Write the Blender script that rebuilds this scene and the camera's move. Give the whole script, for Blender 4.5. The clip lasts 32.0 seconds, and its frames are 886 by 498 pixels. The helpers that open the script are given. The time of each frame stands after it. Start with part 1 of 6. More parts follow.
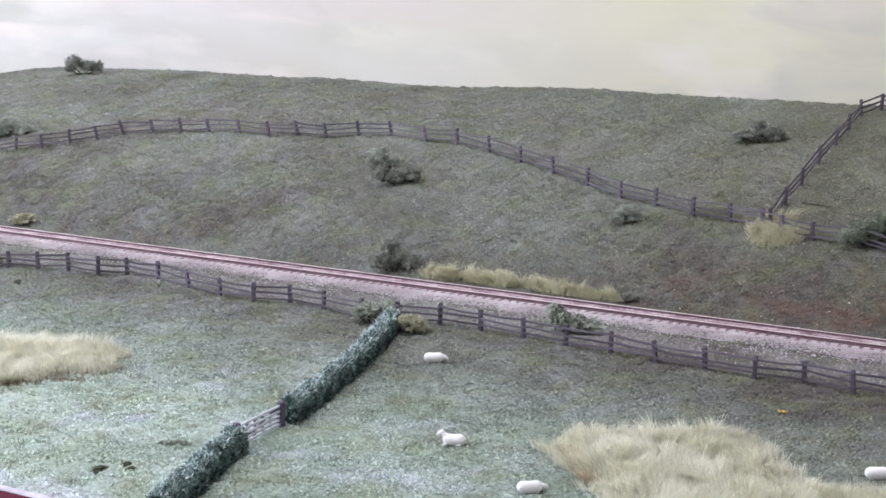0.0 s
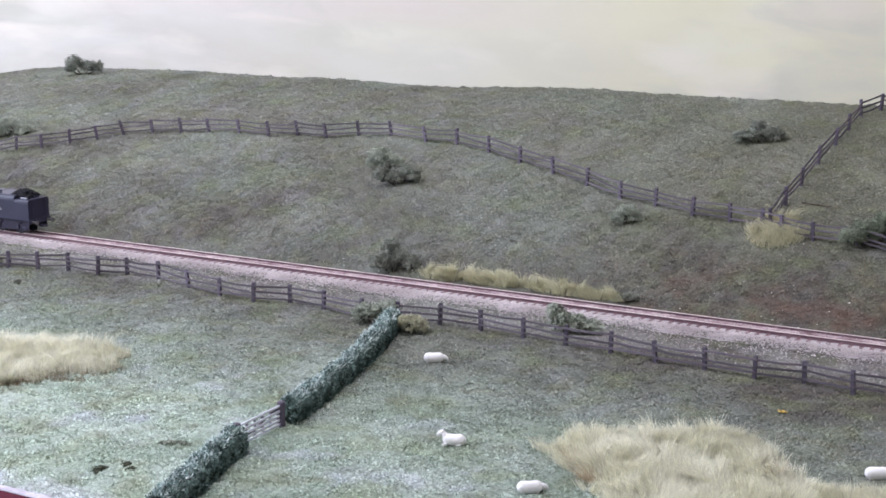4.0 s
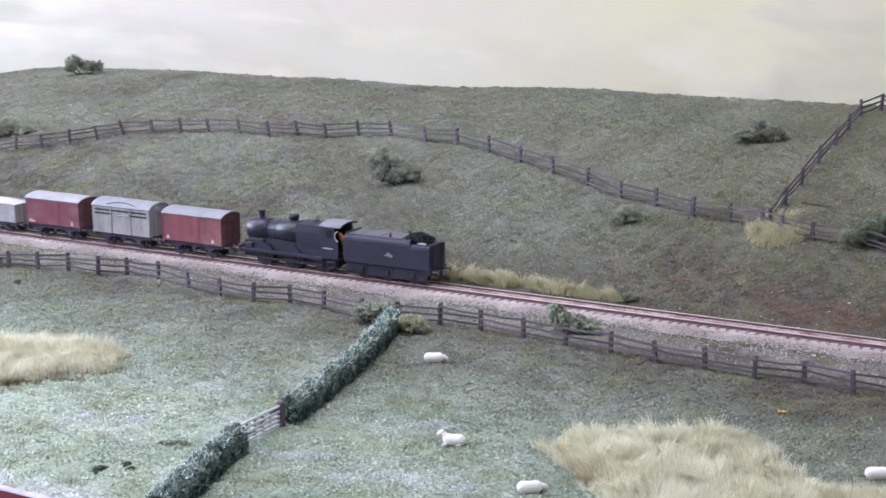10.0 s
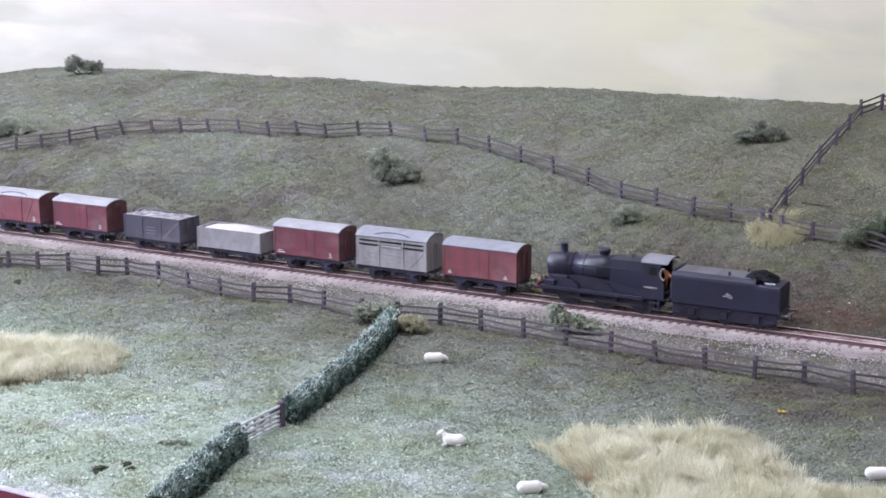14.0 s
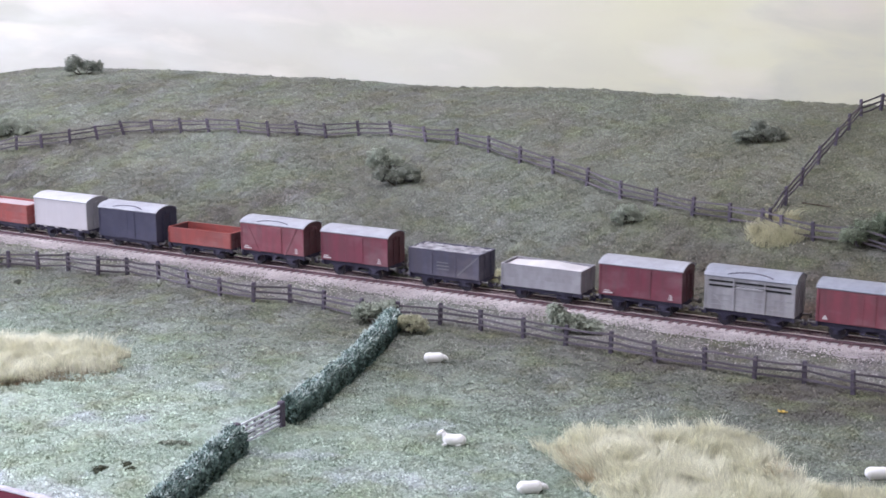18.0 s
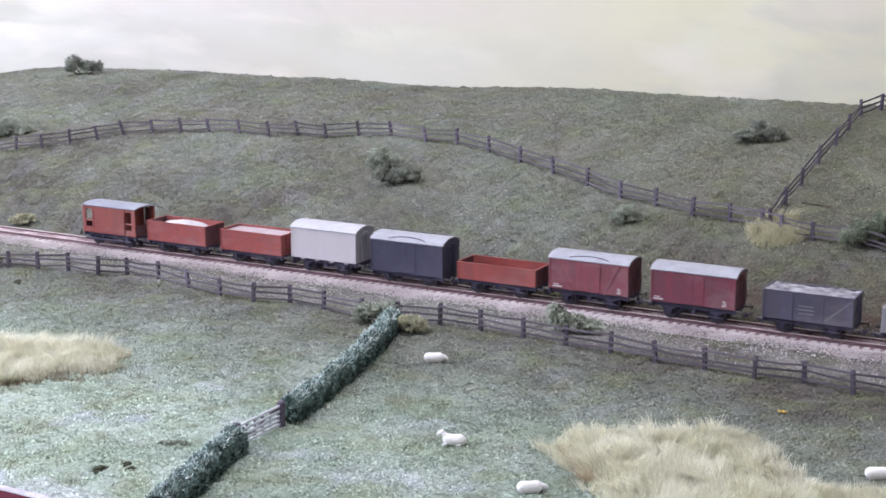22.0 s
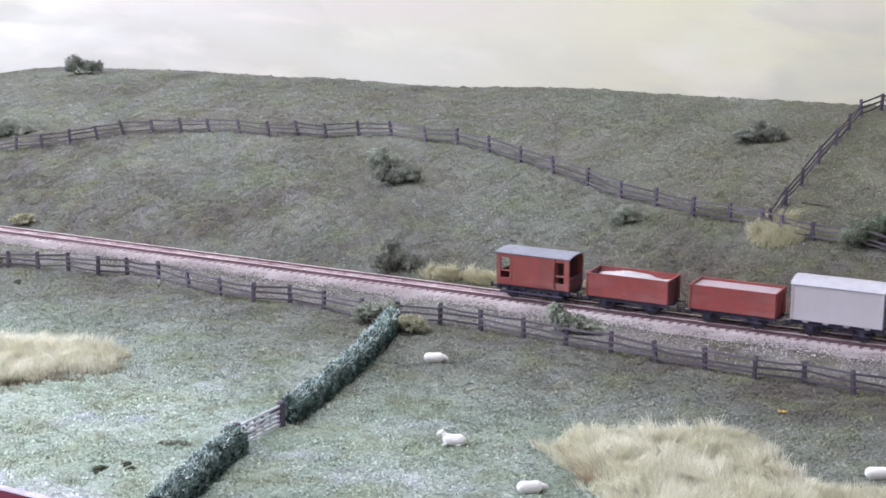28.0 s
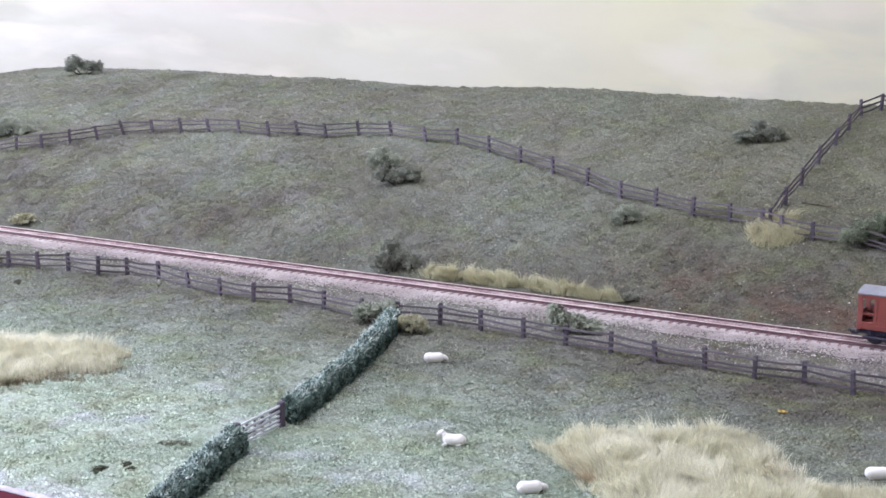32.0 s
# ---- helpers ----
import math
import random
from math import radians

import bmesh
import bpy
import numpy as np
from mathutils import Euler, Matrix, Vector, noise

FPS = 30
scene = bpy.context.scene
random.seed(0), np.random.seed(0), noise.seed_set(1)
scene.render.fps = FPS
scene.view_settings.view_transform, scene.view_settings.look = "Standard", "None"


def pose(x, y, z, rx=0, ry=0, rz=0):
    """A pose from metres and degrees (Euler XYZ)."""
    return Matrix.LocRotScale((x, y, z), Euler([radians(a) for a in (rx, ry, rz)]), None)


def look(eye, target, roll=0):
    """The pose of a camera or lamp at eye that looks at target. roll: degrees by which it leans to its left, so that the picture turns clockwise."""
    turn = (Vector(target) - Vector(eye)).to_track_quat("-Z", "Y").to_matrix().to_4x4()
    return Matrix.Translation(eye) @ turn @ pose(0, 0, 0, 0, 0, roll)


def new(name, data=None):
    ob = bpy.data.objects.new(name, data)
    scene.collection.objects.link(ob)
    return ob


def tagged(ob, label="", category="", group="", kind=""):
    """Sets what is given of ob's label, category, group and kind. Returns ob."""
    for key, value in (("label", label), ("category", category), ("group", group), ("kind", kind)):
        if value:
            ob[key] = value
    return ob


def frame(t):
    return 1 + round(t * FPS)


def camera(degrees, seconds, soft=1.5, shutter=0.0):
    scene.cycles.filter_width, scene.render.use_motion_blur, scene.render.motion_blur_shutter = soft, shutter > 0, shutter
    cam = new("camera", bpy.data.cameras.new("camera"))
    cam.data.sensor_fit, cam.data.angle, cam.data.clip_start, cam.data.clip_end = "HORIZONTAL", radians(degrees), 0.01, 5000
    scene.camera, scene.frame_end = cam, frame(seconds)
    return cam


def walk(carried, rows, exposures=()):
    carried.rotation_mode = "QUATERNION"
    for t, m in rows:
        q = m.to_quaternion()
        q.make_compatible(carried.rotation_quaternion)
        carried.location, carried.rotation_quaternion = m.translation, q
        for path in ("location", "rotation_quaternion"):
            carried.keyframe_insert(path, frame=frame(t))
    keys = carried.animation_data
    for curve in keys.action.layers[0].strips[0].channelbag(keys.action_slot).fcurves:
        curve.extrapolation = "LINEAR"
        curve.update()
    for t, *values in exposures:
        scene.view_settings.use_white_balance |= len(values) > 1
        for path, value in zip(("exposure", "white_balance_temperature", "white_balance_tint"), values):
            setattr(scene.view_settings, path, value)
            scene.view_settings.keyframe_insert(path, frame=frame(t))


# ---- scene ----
# ================= camera =================
EYE = Vector((0.5826, -1.0855, 0.3114))
TURN, TILT = radians(28.22), radians(12.48)
AIM = EYE + Vector((-math.sin(TURN) * math.cos(TILT), math.cos(TURN) * math.cos(TILT), -math.sin(TILT)))
cam = camera(35.0, 32.0, soft=1.6, shutter=0.5)
walk(cam, [(0.0, look(EYE, AIM)), (32.0, look(EYE, AIM))], exposures=[(0.0, 0.0, 6080, 20.5), (6.0, -0.02, 6080, 20.5), (9.0, 0.06, 6080, 20.5), (20.0, 0.08, 6080, 20.5), (32.0, 0.11, 6080, 20.5)])

# ================= light =================
# An indoor show: daylight from a tall window at one end of the room, tube lights on the ceiling.
world = bpy.data.worlds.new("world")
scene.world = world
world.use_nodes = True
wn = world.node_tree.nodes
sky_node = wn.new("ShaderNodeTexSky")
sky_node.sky_type, sky_node.sun_disc = "NISHITA", False
sky_node.sun_elevation, sky_node.sun_rotation = radians(40), radians(250)
world.node_tree.links.new(sky_node.outputs[0], wn["Background"].inputs[0])
wn["Background"].inputs[1].default_value = 0.1


def area_lamp(name, eye, target, sx, sy, watts, colour):
    data = bpy.data.lights.new(name, "AREA")
    data.shape, data.size, data.size_y, data.energy, data.color = "RECTANGLE", sx, sy, watts, colour
    ob = new(name, data)
    ob.matrix_world = look(eye, target)
    return ob


WINDOW_WATTS, TUBE_WATTS = 96.0, 11.5
area_lamp("window_light", (-2.85, -1.1, 0.95), (0.0, -0.3, 0.0), 1.9, 1.3, WINDOW_WATTS, (0.78, 0.89, 1.0))
TUBES = [(-1.9, -0.85), (-0.1, -0.85), (-1.9, -0.25), (-0.1, -0.25), (-1.0, -1.6)]
for tx, ty in TUBES:
    area_lamp("tube_light", (tx, ty, 1.60), (tx, ty, 0.0), 1.4, 0.12, TUBE_WATTS, (0.94, 0.97, 1.0))


# ================= helpers =================
MM = 0.001
RAIL_TOP = 3.0 * MM
TRACK_Y = 8.25 * MM


def ramp_mat(name, cols, scale=60.0, rough=0.8, detail=6.0, bump=0.2, bump_scale=None, metal=0.0, spec=0.3,
             island=0.0, obrand=0.0, fine=0.0, thin=0.0, grime=0.0):
    """A node material: noise through a colour ramp, second fine noise, bump, and chance shifts per piece."""
    m = bpy.data.materials.new(name)
    m.use_nodes = True
    nt = m.node_tree
    N, L = nt.nodes, nt.links
    b = N["Principled BSDF"]
    b.inputs["Roughness"].default_value = rough
    b.inputs["Metallic"].default_value = metal
    b.inputs["Specular IOR Level"].default_value = spec
    geo = N.new("ShaderNodeNewGeometry")
    tc = N.new("ShaderNodeTexCoord")
    n1 = N.new("ShaderNodeTexNoise")
    n1.inputs["Scale"].default_value, n1.inputs["Detail"].default_value = scale, detail
    L.new(tc.outputs["Object"], n1.inputs["Vector"])
    r = N.new("ShaderNodeValToRGB")
    e = r.color_ramp.elements
    e[0].position, e[1].position = 0.3, 0.7
    e[0].color, e[1].color = (*cols[0], 1), (*cols[-1], 1)
    for k, c in enumerate(cols[1:-1]):
        q = e.new(0.3 + 0.4 * (k + 1) / (len(cols) - 1))
        q.color = (*c, 1)
    L.new(n1.outputs["Fac"], r.inputs["Fac"])
    col = r.outputs["Color"]

    def shift(value, amount, col):
        hs = N.new("ShaderNodeHueSaturation")
        mr = N.new("ShaderNodeMapRange")
        mr.inputs["To Min"].default_value, mr.inputs["To Max"].default_value = 1 - amount, 1 + amount
        L.new(value, mr.inputs["Value"])
        L.new(mr.outputs[0], hs.inputs["Value"])
        L.new(col, hs.inputs["Color"])
        return hs.outputs["Color"]

    if fine:
        n2 = N.new("ShaderNodeTexNoise")
        n2.inputs["Scale"].default_value, n2.inputs["Detail"].default_value = scale * 9, 4
        L.new(tc.outputs["Object"], n2.inputs["Vector"])
        col = shift(n2.outputs["Fac"], fine, col)
    if island:
        col = shift(geo.outputs["Random Per Island"], island, col)
    if obrand:
        oi = N.new("ShaderNodeObjectInfo")
        col = shift(oi.outputs["Random"], obrand, col)
    if grime:
        # rain-washed streaks of track dirt, and paler dusty blotches
        oi = N.new("ShaderNodeObjectInfo")
        for stretch, tint, lo, hi, amount in (((150, 150, 26), (0.075, 0.058, 0.062), 0.44, 0.74, grime), ((34, 34, 60), (0.40, 0.34, 0.34), 0.52, 0.78, grime * 0.5)):
            mp, n4, mr, x = N.new("ShaderNodeMapping"), N.new("ShaderNodeTexNoise"), N.new("ShaderNodeMapRange"), N.new("ShaderNodeMix")
            mp.inputs["Scale"].default_value = stretch
            n4.inputs["Scale"].default_value, n4.inputs["Detail"].default_value = 1.0, 5
            n4.noise_dimensions = "4D"
            mr.inputs["From Min"].default_value, mr.inputs["From Max"].default_value, mr.inputs["To Max"].default_value = lo, hi, amount
            x.data_type = "RGBA"
            L.new(tc.outputs["Object"], mp.inputs["Vector"])
            L.new(mp.outputs[0], n4.inputs["Vector"])
            L.new(oi.outputs["Random"], n4.inputs["W"])
            L.new(n4.outputs["Fac"], mr.inputs["Value"])
            L.new(mr.outputs[0], x.inputs[0])
            L.new(col, x.inputs[6])
            x.inputs[7].default_value = (*tint, 1)
            col = x.outputs[2]
    L.new(col, b.inputs["Base Color"])
    if thin:
        tr, mx = N.new("ShaderNodeBsdfTranslucent"), N.new("ShaderNodeMixShader")
        mx.inputs[0].default_value = thin
        L.new(col, tr.inputs["Color"])
        L.new(b.outputs[0], mx.inputs[1])
        L.new(tr.outputs[0], mx.inputs[2])
        L.new(mx.outputs[0], N["Material Output"].inputs["Surface"])
    if bump:
        n3 = N.new("ShaderNodeTexNoise")
        n3.inputs["Scale"].default_value, n3.inputs["Detail"].default_value = bump_scale or scale * 6, 5
        L.new(tc.outputs["Object"], n3.inputs["Vector"])
        bp = N.new("ShaderNodeBump")
        bp.inputs["Strength"].default_value, bp.inputs["Distance"].default_value = bump, 0.0006
        L.new(n3.outputs["Fac"], bp.inputs["Height"])
        L.new(bp.outputs["Normal"], b.inputs["Normal"])
    return m


def box(bm, cx, cy, cz, sx, sy, sz, bev=0.0, rot=None):
    """A box of size sx, sy, sz (mm) about a centre (mm), with bevelled edges."""
    m = Matrix.Translation((cx * MM, cy * MM, cz * MM))
    if rot is not None:
        m = m @ rot
    v = bmesh.ops.create_cube(bm, size=1.0, matrix=m @ Matrix.Diagonal((sx * MM, sy * MM, sz * MM, 1)))["verts"]
    if bev:
        edges = {e for q in v for e in q.link_edges}
        bmesh.ops.bevel(bm, geom=list(edges), offset=bev * MM, segments=1, affect="EDGES")
    return bm


def rod(bm, p0, p1, r, seg=10, r2=None):
    """A round bar from p0 to p1 (mm)."""
    a, b = Vector(p0) * MM, Vector(p1) * MM
    d = b - a
    m = Matrix.Translation((a + b) / 2) @ d.to_track_quat("Z", "Y").to_matrix().to_4x4()
    bmesh.ops.create_cone(bm, cap_ends=True, segments=seg, radius1=r * MM, radius2=(r if r2 is None else r2) * MM,
                          depth=d.length, matrix=m)
    return bm


def loft(bm, rings, close=True):
    """Skin of rings of equal length (lists of mm points)."""
    rows = [[bm.verts.new(Vector(q) * MM) for q in ring] for ring in rings]
    k = len(rows[0])
    for a, b in zip(rows, rows[1:]):
        for i in range(k):
            bm.faces.new((a[i], a[(i + 1) % k], b[(i + 1) % k], b[i]))
    if close:
        bm.faces.new(rows[0][::-1])
        bm.faces.new(rows[-1])
    return bm


def finish(bm, smooth=False):
    bmesh.ops.recalc_face_normals(bm, faces=bm.faces)
    for fc in bm.faces:
        fc.smooth = smooth
    return bm


def part(name, bm, material, parent=None, label="", smooth=False):
    finish(bm, smooth)
    me = bpy.data.meshes.new(name)
    bm.to_mesh(me)
    bm.free()
    me.materials.append(material)
    ob = new(name, me)
    ob.parent = parent
    if label:
        tagged(ob, label)
    return ob


def share(name, me, parent, m):
    ob = new(name, me)
    ob.parent = parent
    ob.matrix_basis = m
    return ob


def thing(name, x, y, z, label, category, group=""):
    ob = new(name)
    ob.empty_display_size = 0.01
    ob.matrix_basis = pose(x, y, z)
    return tagged(ob, label, category, group)


def fast_mesh(name, verts, faces, material):
    """A mesh from numpy arrays: verts (n, 3), faces (m, 3 or 4)."""
    me = bpy.data.meshes.new(name)
    nf, k = faces.shape
    me.vertices.add(len(verts))
    me.vertices.foreach_set("co", np.ascontiguousarray(verts, dtype=np.float32).ravel())
    me.loops.add(nf * k)
    me.loops.foreach_set("vertex_index", np.ascontiguousarray(faces, dtype=np.int32).ravel())
    me.polygons.add(nf)
    me.polygons.foreach_set("loop_start", np.arange(0, nf * k, k, dtype=np.int32))
    me.update(calc_edges=True)
    me.materials.append(material)
    return me


rng = np.random.default_rng(7)

# ================= lie of the land (mm in, mm out) =================
FRONT, BACK = -529.0, 480.0
CREST_S = [-2400, -1250, -1020, -962, -894, -797, -694, -596, -502, -413, -327, -245, -128, -54, 52, 184, 264, 500, 2000]
CREST_Z = [70, 84, 109.6, 118.9, 125.1, 126.6, 129.6, 129.3, 128.6, 130.5, 127.5, 127.2, 132.9, 134.8, 132.6, 133.1, 133.1, 132, 120]


def smooth_step(u):
    u = np.clip(u, 0, 1)
    return u * u * (3 - 2 * u)


def waves(s, n):
    """Low swells of the moulded scenery."""
    return (np.sin(s * 0.021 + n * 0.013) + np.sin(s * 0.011 - n * 0.027 + 1.3) + 0.6 * np.sin(s * 0.043 + n * 0.037 + 2.0)) / 2.6


def tussocks(s, n):
    """Small lumps and furrows of the plaster under the turf."""
    a = np.sin(s * 0.27 + 2.1 * np.sin(n * 0.061)) * np.sin(n * 0.36 + 1.7 * np.sin(s * 0.053))
    b = np.sin(s * 0.15 + n * 0.11 + 1.9 * np.sin(s * 0.031)) * np.sin(n * 0.21 - s * 0.07)
    return a + b


def land(s, n):
    s, n = np.asarray(s, float), np.asarray(n, float)
    crest = np.interp(s, CREST_S, CREST_Z)
    u = np.clip((n - 30) / (BACK - 30), 0, 1)
    hill = crest * (1 - (1 - u) ** 1.5)
    hill = hill + 1.6 * waves(s, n) * smooth_step((n - 40) / 80) * smooth_step((BACK - n) / 60) + 0.75 * tussocks(s, n) * smooth_step((n - 34) / 30)
    field = -4 * smooth_step((-16 - n) / 20) + 1.0 * waves(s, n) * smooth_step((-70 - n) / 60) + 0.5 * tussocks(s, n) * smooth_step((-45 - n) / 30)
    return np.where(n > 8, hill, field)


def on_land(s, n, dz=0.0):
    return Vector((s * MM, n * MM, (float(land(s, n)) + dz) * MM))


# ================= materials =================
def sky_paint(name):
    """Pale painted clouds: white and pinkish streaks over cream."""
    m = bpy.data.materials.new(name)
    m.use_nodes = True
    nt = m.node_tree
    N, L = nt.nodes, nt.links
    b = N["Principled BSDF"]
    b.inputs["Roughness"].default_value, b.inputs["Specular IOR Level"].default_value = 0.9, 0.1
    tc = N.new("ShaderNodeTexCoord")

    def streak(sx, sz, seed, lo, hi):
        mp = N.new("ShaderNodeMapping")
        mp.inputs["Scale"].default_value, mp.inputs["Location"].default_value = (sx, 1, sz), (seed, seed * 2, seed)
        mp.inputs["Rotation"].default_value = (0, radians(-9), 0)
        L.new(tc.outputs["Object"], mp.inputs["Vector"])
        n = N.new("ShaderNodeTexNoise")
        n.inputs["Scale"].default_value, n.inputs["Detail"].default_value, n.inputs["Distortion"].default_value = 1.0, 7, 0.4
        L.new(mp.outputs[0], n.inputs["Vector"])
        mr = N.new("ShaderNodeMapRange")
        mr.inputs["From Min"].default_value, mr.inputs["From Max"].default_value = lo, hi
        L.new(n.outputs["Fac"], mr.inputs["Value"])
        return mr.outputs[0]

    sep = N.new("ShaderNodeSeparateXYZ")
    L.new(tc.outputs["Object"], sep.inputs[0])

    def span(out, lo, hi):
        mr = N.new("ShaderNodeMapRange")
        mr.inputs["From Min"].default_value, mr.inputs["From Max"].default_value = lo, hi
        L.new(out, mr.inputs["Value"])
        return mr.outputs[0]

    def times(p, q):
        x = N.new("ShaderNodeMath")
        x.operation = "MULTIPLY"
        L.new(p, x.inputs[0])
        L.new(q, x.inputs[1])
        return x.outputs[0]

    col = (0.465, 0.428, 0.385)
    layers = [(span(sep.outputs["X"], -0.75, 0.0), (0.625, 0.588, 0.425)),
              (times(streak(1.6, 6.0, 3.0, 0.42, 0.60), span(sep.outputs["X"], 0.1, -0.5)), (0.575, 0.55, 0.50)),
              (times(streak(2.2, 8.0, 12.0, 0.50, 0.66), span(sep.outputs["X"], 0.2, -0.6)), (0.43, 0.405, 0.365)),
              (streak(2.4, 9.0, 8.0, 0.52, 0.72), (0.645, 0.62, 0.51)),
              (times(span(sep.outputs["Z"], 0.195, 0.235), streak(3.0, 9.0, 2.0, 0.35, 0.6)), (0.60, 0.525, 0.485)),
              (streak(6.0, 16.0, 1.0, 0.52, 0.75), (0.49, 0.47, 0.40)),
              (streak(5.0, 22.0, 17.0, 0.55, 0.80), (0.66, 0.60, 0.53))]
    for fac, c in layers:
        x = N.new("ShaderNodeMix")
        x.data_type = "RGBA"
        L.new(fac, x.inputs[0])
        if isinstance(col, tuple):
            x.inputs[6].default_value = (*col, 1)
        else:
            L.new(col, x.inputs[6])
        x.inputs[7].default_value = (*c, 1)
        col = x.outputs[2]
    L.new(col, b.inputs["Base Color"])
    return m


def turf_material(name, island, depth=1.0):
    """Scenic turf: green, grey-green, yellow and bare brown patches, finely mottled."""
    m = bpy.data.materials.new(name)
    m.use_nodes = True
    nt = m.node_tree
    N, L = nt.nodes, nt.links
    b = N["Principled BSDF"]
    b.inputs["Roughness"].default_value, b.inputs["Specular IOR Level"].default_value = 0.9, 0.15
    geo = N.new("ShaderNodeNewGeometry")
    pos = geo.outputs["Position"]

    def noise_of(scale, detail=4.0, lo=0.35, hi=0.65):
        n = N.new("ShaderNodeTexNoise")
        n.inputs["Scale"].default_value, n.inputs["Detail"].default_value = scale, detail
        L.new(pos, n.inputs["Vector"])
        mr = N.new("ShaderNodeMapRange")
        mr.inputs["From Min"].default_value, mr.inputs["From Max"].default_value = lo, hi
        L.new(n.outputs["Fac"], mr.inputs["Value"])
        return mr.outputs[0]

    def mix(fac, a, c):
        x = N.new("ShaderNodeMix")
        x.data_type = "RGBA"
        L.new(fac, x.inputs[0])
        for sock, val in ((x.inputs[6], a), (x.inputs[7], c)):
            if isinstance(val, tuple):
                sock.default_value = (*val, 1)
            else:
                L.new(val, sock)
        return x.outputs[2]

    def maths(op, a, c):
        x = N.new("ShaderNodeMath")
        x.operation, x.use_clamp = op, True
        for sock, val in ((x.inputs[0], a), (x.inputs[1], c)):
            if isinstance(val, (int, float)):
                sock.default_value = val
            else:
                L.new(val, sock)
        return x.outputs[0]

    sep = N.new("ShaderNodeSeparateXYZ")
    L.new(pos, sep.inputs[0])

    def span(out, lo, hi):
        mr = N.new("ShaderNodeMapRange")
        mr.inputs["From Min"].default_value, mr.inputs["From Max"].default_value = lo, hi
        L.new(out, mr.inputs["Value"])
        return mr.outputs[0]

    hill = mix(noise_of(14.0), HILL_A, HILL_B)
    meadow = mix(noise_of(16.0), FIELD_A, FIELD_B)
    which = maths("ADD", span(sep.outputs["Y"], -0.10, -0.40), maths("MULTIPLY", noise_of(9.0, 3.0), 0.25))
    which = maths("SUBTRACT", which, maths("MULTIPLY", span(sep.outputs["X"], 0.06, 0.40), 0.28))
    hill = mix(maths("MULTIPLY", span(sep.outputs["X"], -0.1, 0.3), 0.40), hill, (0.192, 0.198, 0.132))
    # lower slopes are mixed with a darker, greyer tone, broken up by noise
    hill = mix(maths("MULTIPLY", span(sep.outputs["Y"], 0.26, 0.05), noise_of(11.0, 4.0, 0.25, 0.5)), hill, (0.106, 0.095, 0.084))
    # the meadow left of the hedge is mixed paler, more so towards the front
    paler = maths("MULTIPLY", span(sep.outputs["X"], 0.16, -0.10), span(sep.outputs["Y"], -0.22, -0.40))
    meadow = mix(maths("MULTIPLY", paler, 0.34), meadow, (0.50, 0.57, 0.47))
    # mossy green, and lilac-grey where the fibres are thin
    moss = maths("MULTIPLY", noise_of(24.0, 6.0, 0.5, 0.7), 0.50)
    hill = mix(moss, hill, (0.158, 0.175, 0.092))
    meadow = mix(moss, meadow, (0.258, 0.302, 0.178))
    col = mix(which, hill, meadow)
    thin = maths("ADD", maths("MULTIPLY", span(sep.outputs["X"], 0.25, -0.3), 0.7), 0.3)
    col = mix(maths("MULTIPLY", maths("MULTIPLY", noise_of(31.0, 6.0, 0.55, 0.74), thin), 0.26), col, (0.29, 0.275, 0.315))
    # stony strip between the ballast and the near fence
    stony = maths("MULTIPLY", span(sep.outputs["Y"], -0.094, -0.072), span(sep.outputs["Y"], -0.024, -0.04))
    col = mix(maths("MULTIPLY", maths("MULTIPLY", stony, noise_of(27.0, 5.0, 0.32, 0.58)), 0.42), col, (0.37, 0.345, 0.345))
    col = mix(maths("MULTIPLY", noise_of(38.0, 5.0, 0.52, 0.72), 0.42), col, (0.17, 0.16, 0.092))
    # bare reddish earth along the foot of the bank
    foot = maths("MULTIPLY", span(sep.outputs["Y"], 0.12, 0.05), span(sep.outputs["Y"], 0.015, 0.03))
    foot = maths("MULTIPLY", foot, maths("ADD", span(sep.outputs["X"], 0.0, 0.24), 0.25))
    col = mix(maths("MULTIPLY", foot, noise_of(30.0, 7.0, 0.46, 0.68)), col, (0.125, 0.085, 0.065))
    # pale scuffed plaster showing through
    col = mix(maths("MULTIPLY", noise_of(20.0, 6.0, 0.62, 0.78), 0.2), col, (0.40, 0.40, 0.46))
    bare = maths("MULTIPLY", noise_of(21.0, 5.0, 0.585, 0.74), span(sep.outputs["Y"], -0.2, -0.36))
    col = mix(maths("MULTIPLY", bare, 0.55), col, (0.54, 0.55, 0.65))
    rim = maths("MULTIPLY", span(sep.outputs["Y"], FRONT * 0.001 + 0.028, FRONT * 0.001 + 0.006), noise_of(45.0, 4.0, 0.3, 0.6))
    col = mix(maths("MULTIPLY", rim, 0.85), col, (0.74, 0.72, 0.84))
    hs = N.new("ShaderNodeHueSaturation")
    mr = N.new("ShaderNodeMapRange")
    mr.inputs["To Min"].default_value, mr.inputs["To Max"].default_value = depth * (1 - island), depth * (1 + island)
    if island > 0.2:
        L.new(geo.outputs["Random Per Island"], mr.inputs["Value"])
    else:
        L.new(noise_of(380.0, 4.0, 0.38, 0.62), mr.inputs["Value"])
    L.new(mr.outputs[0], hs.inputs["Value"])
    L.new(col, hs.inputs["Color"])
    L.new(hs.outputs["Color"], b.inputs["Base Color"])
    n3 = N.new("ShaderNodeTexNoise")
    n3.inputs["Scale"].default_value, n3.inputs["Detail"].default_value = 500, 5
    L.new(pos, n3.inputs["Vector"])
    bp = N.new("ShaderNodeBump")
    bp.inputs["Strength"].default_value, bp.inputs["Distance"].default_value = 0.9, 0.002
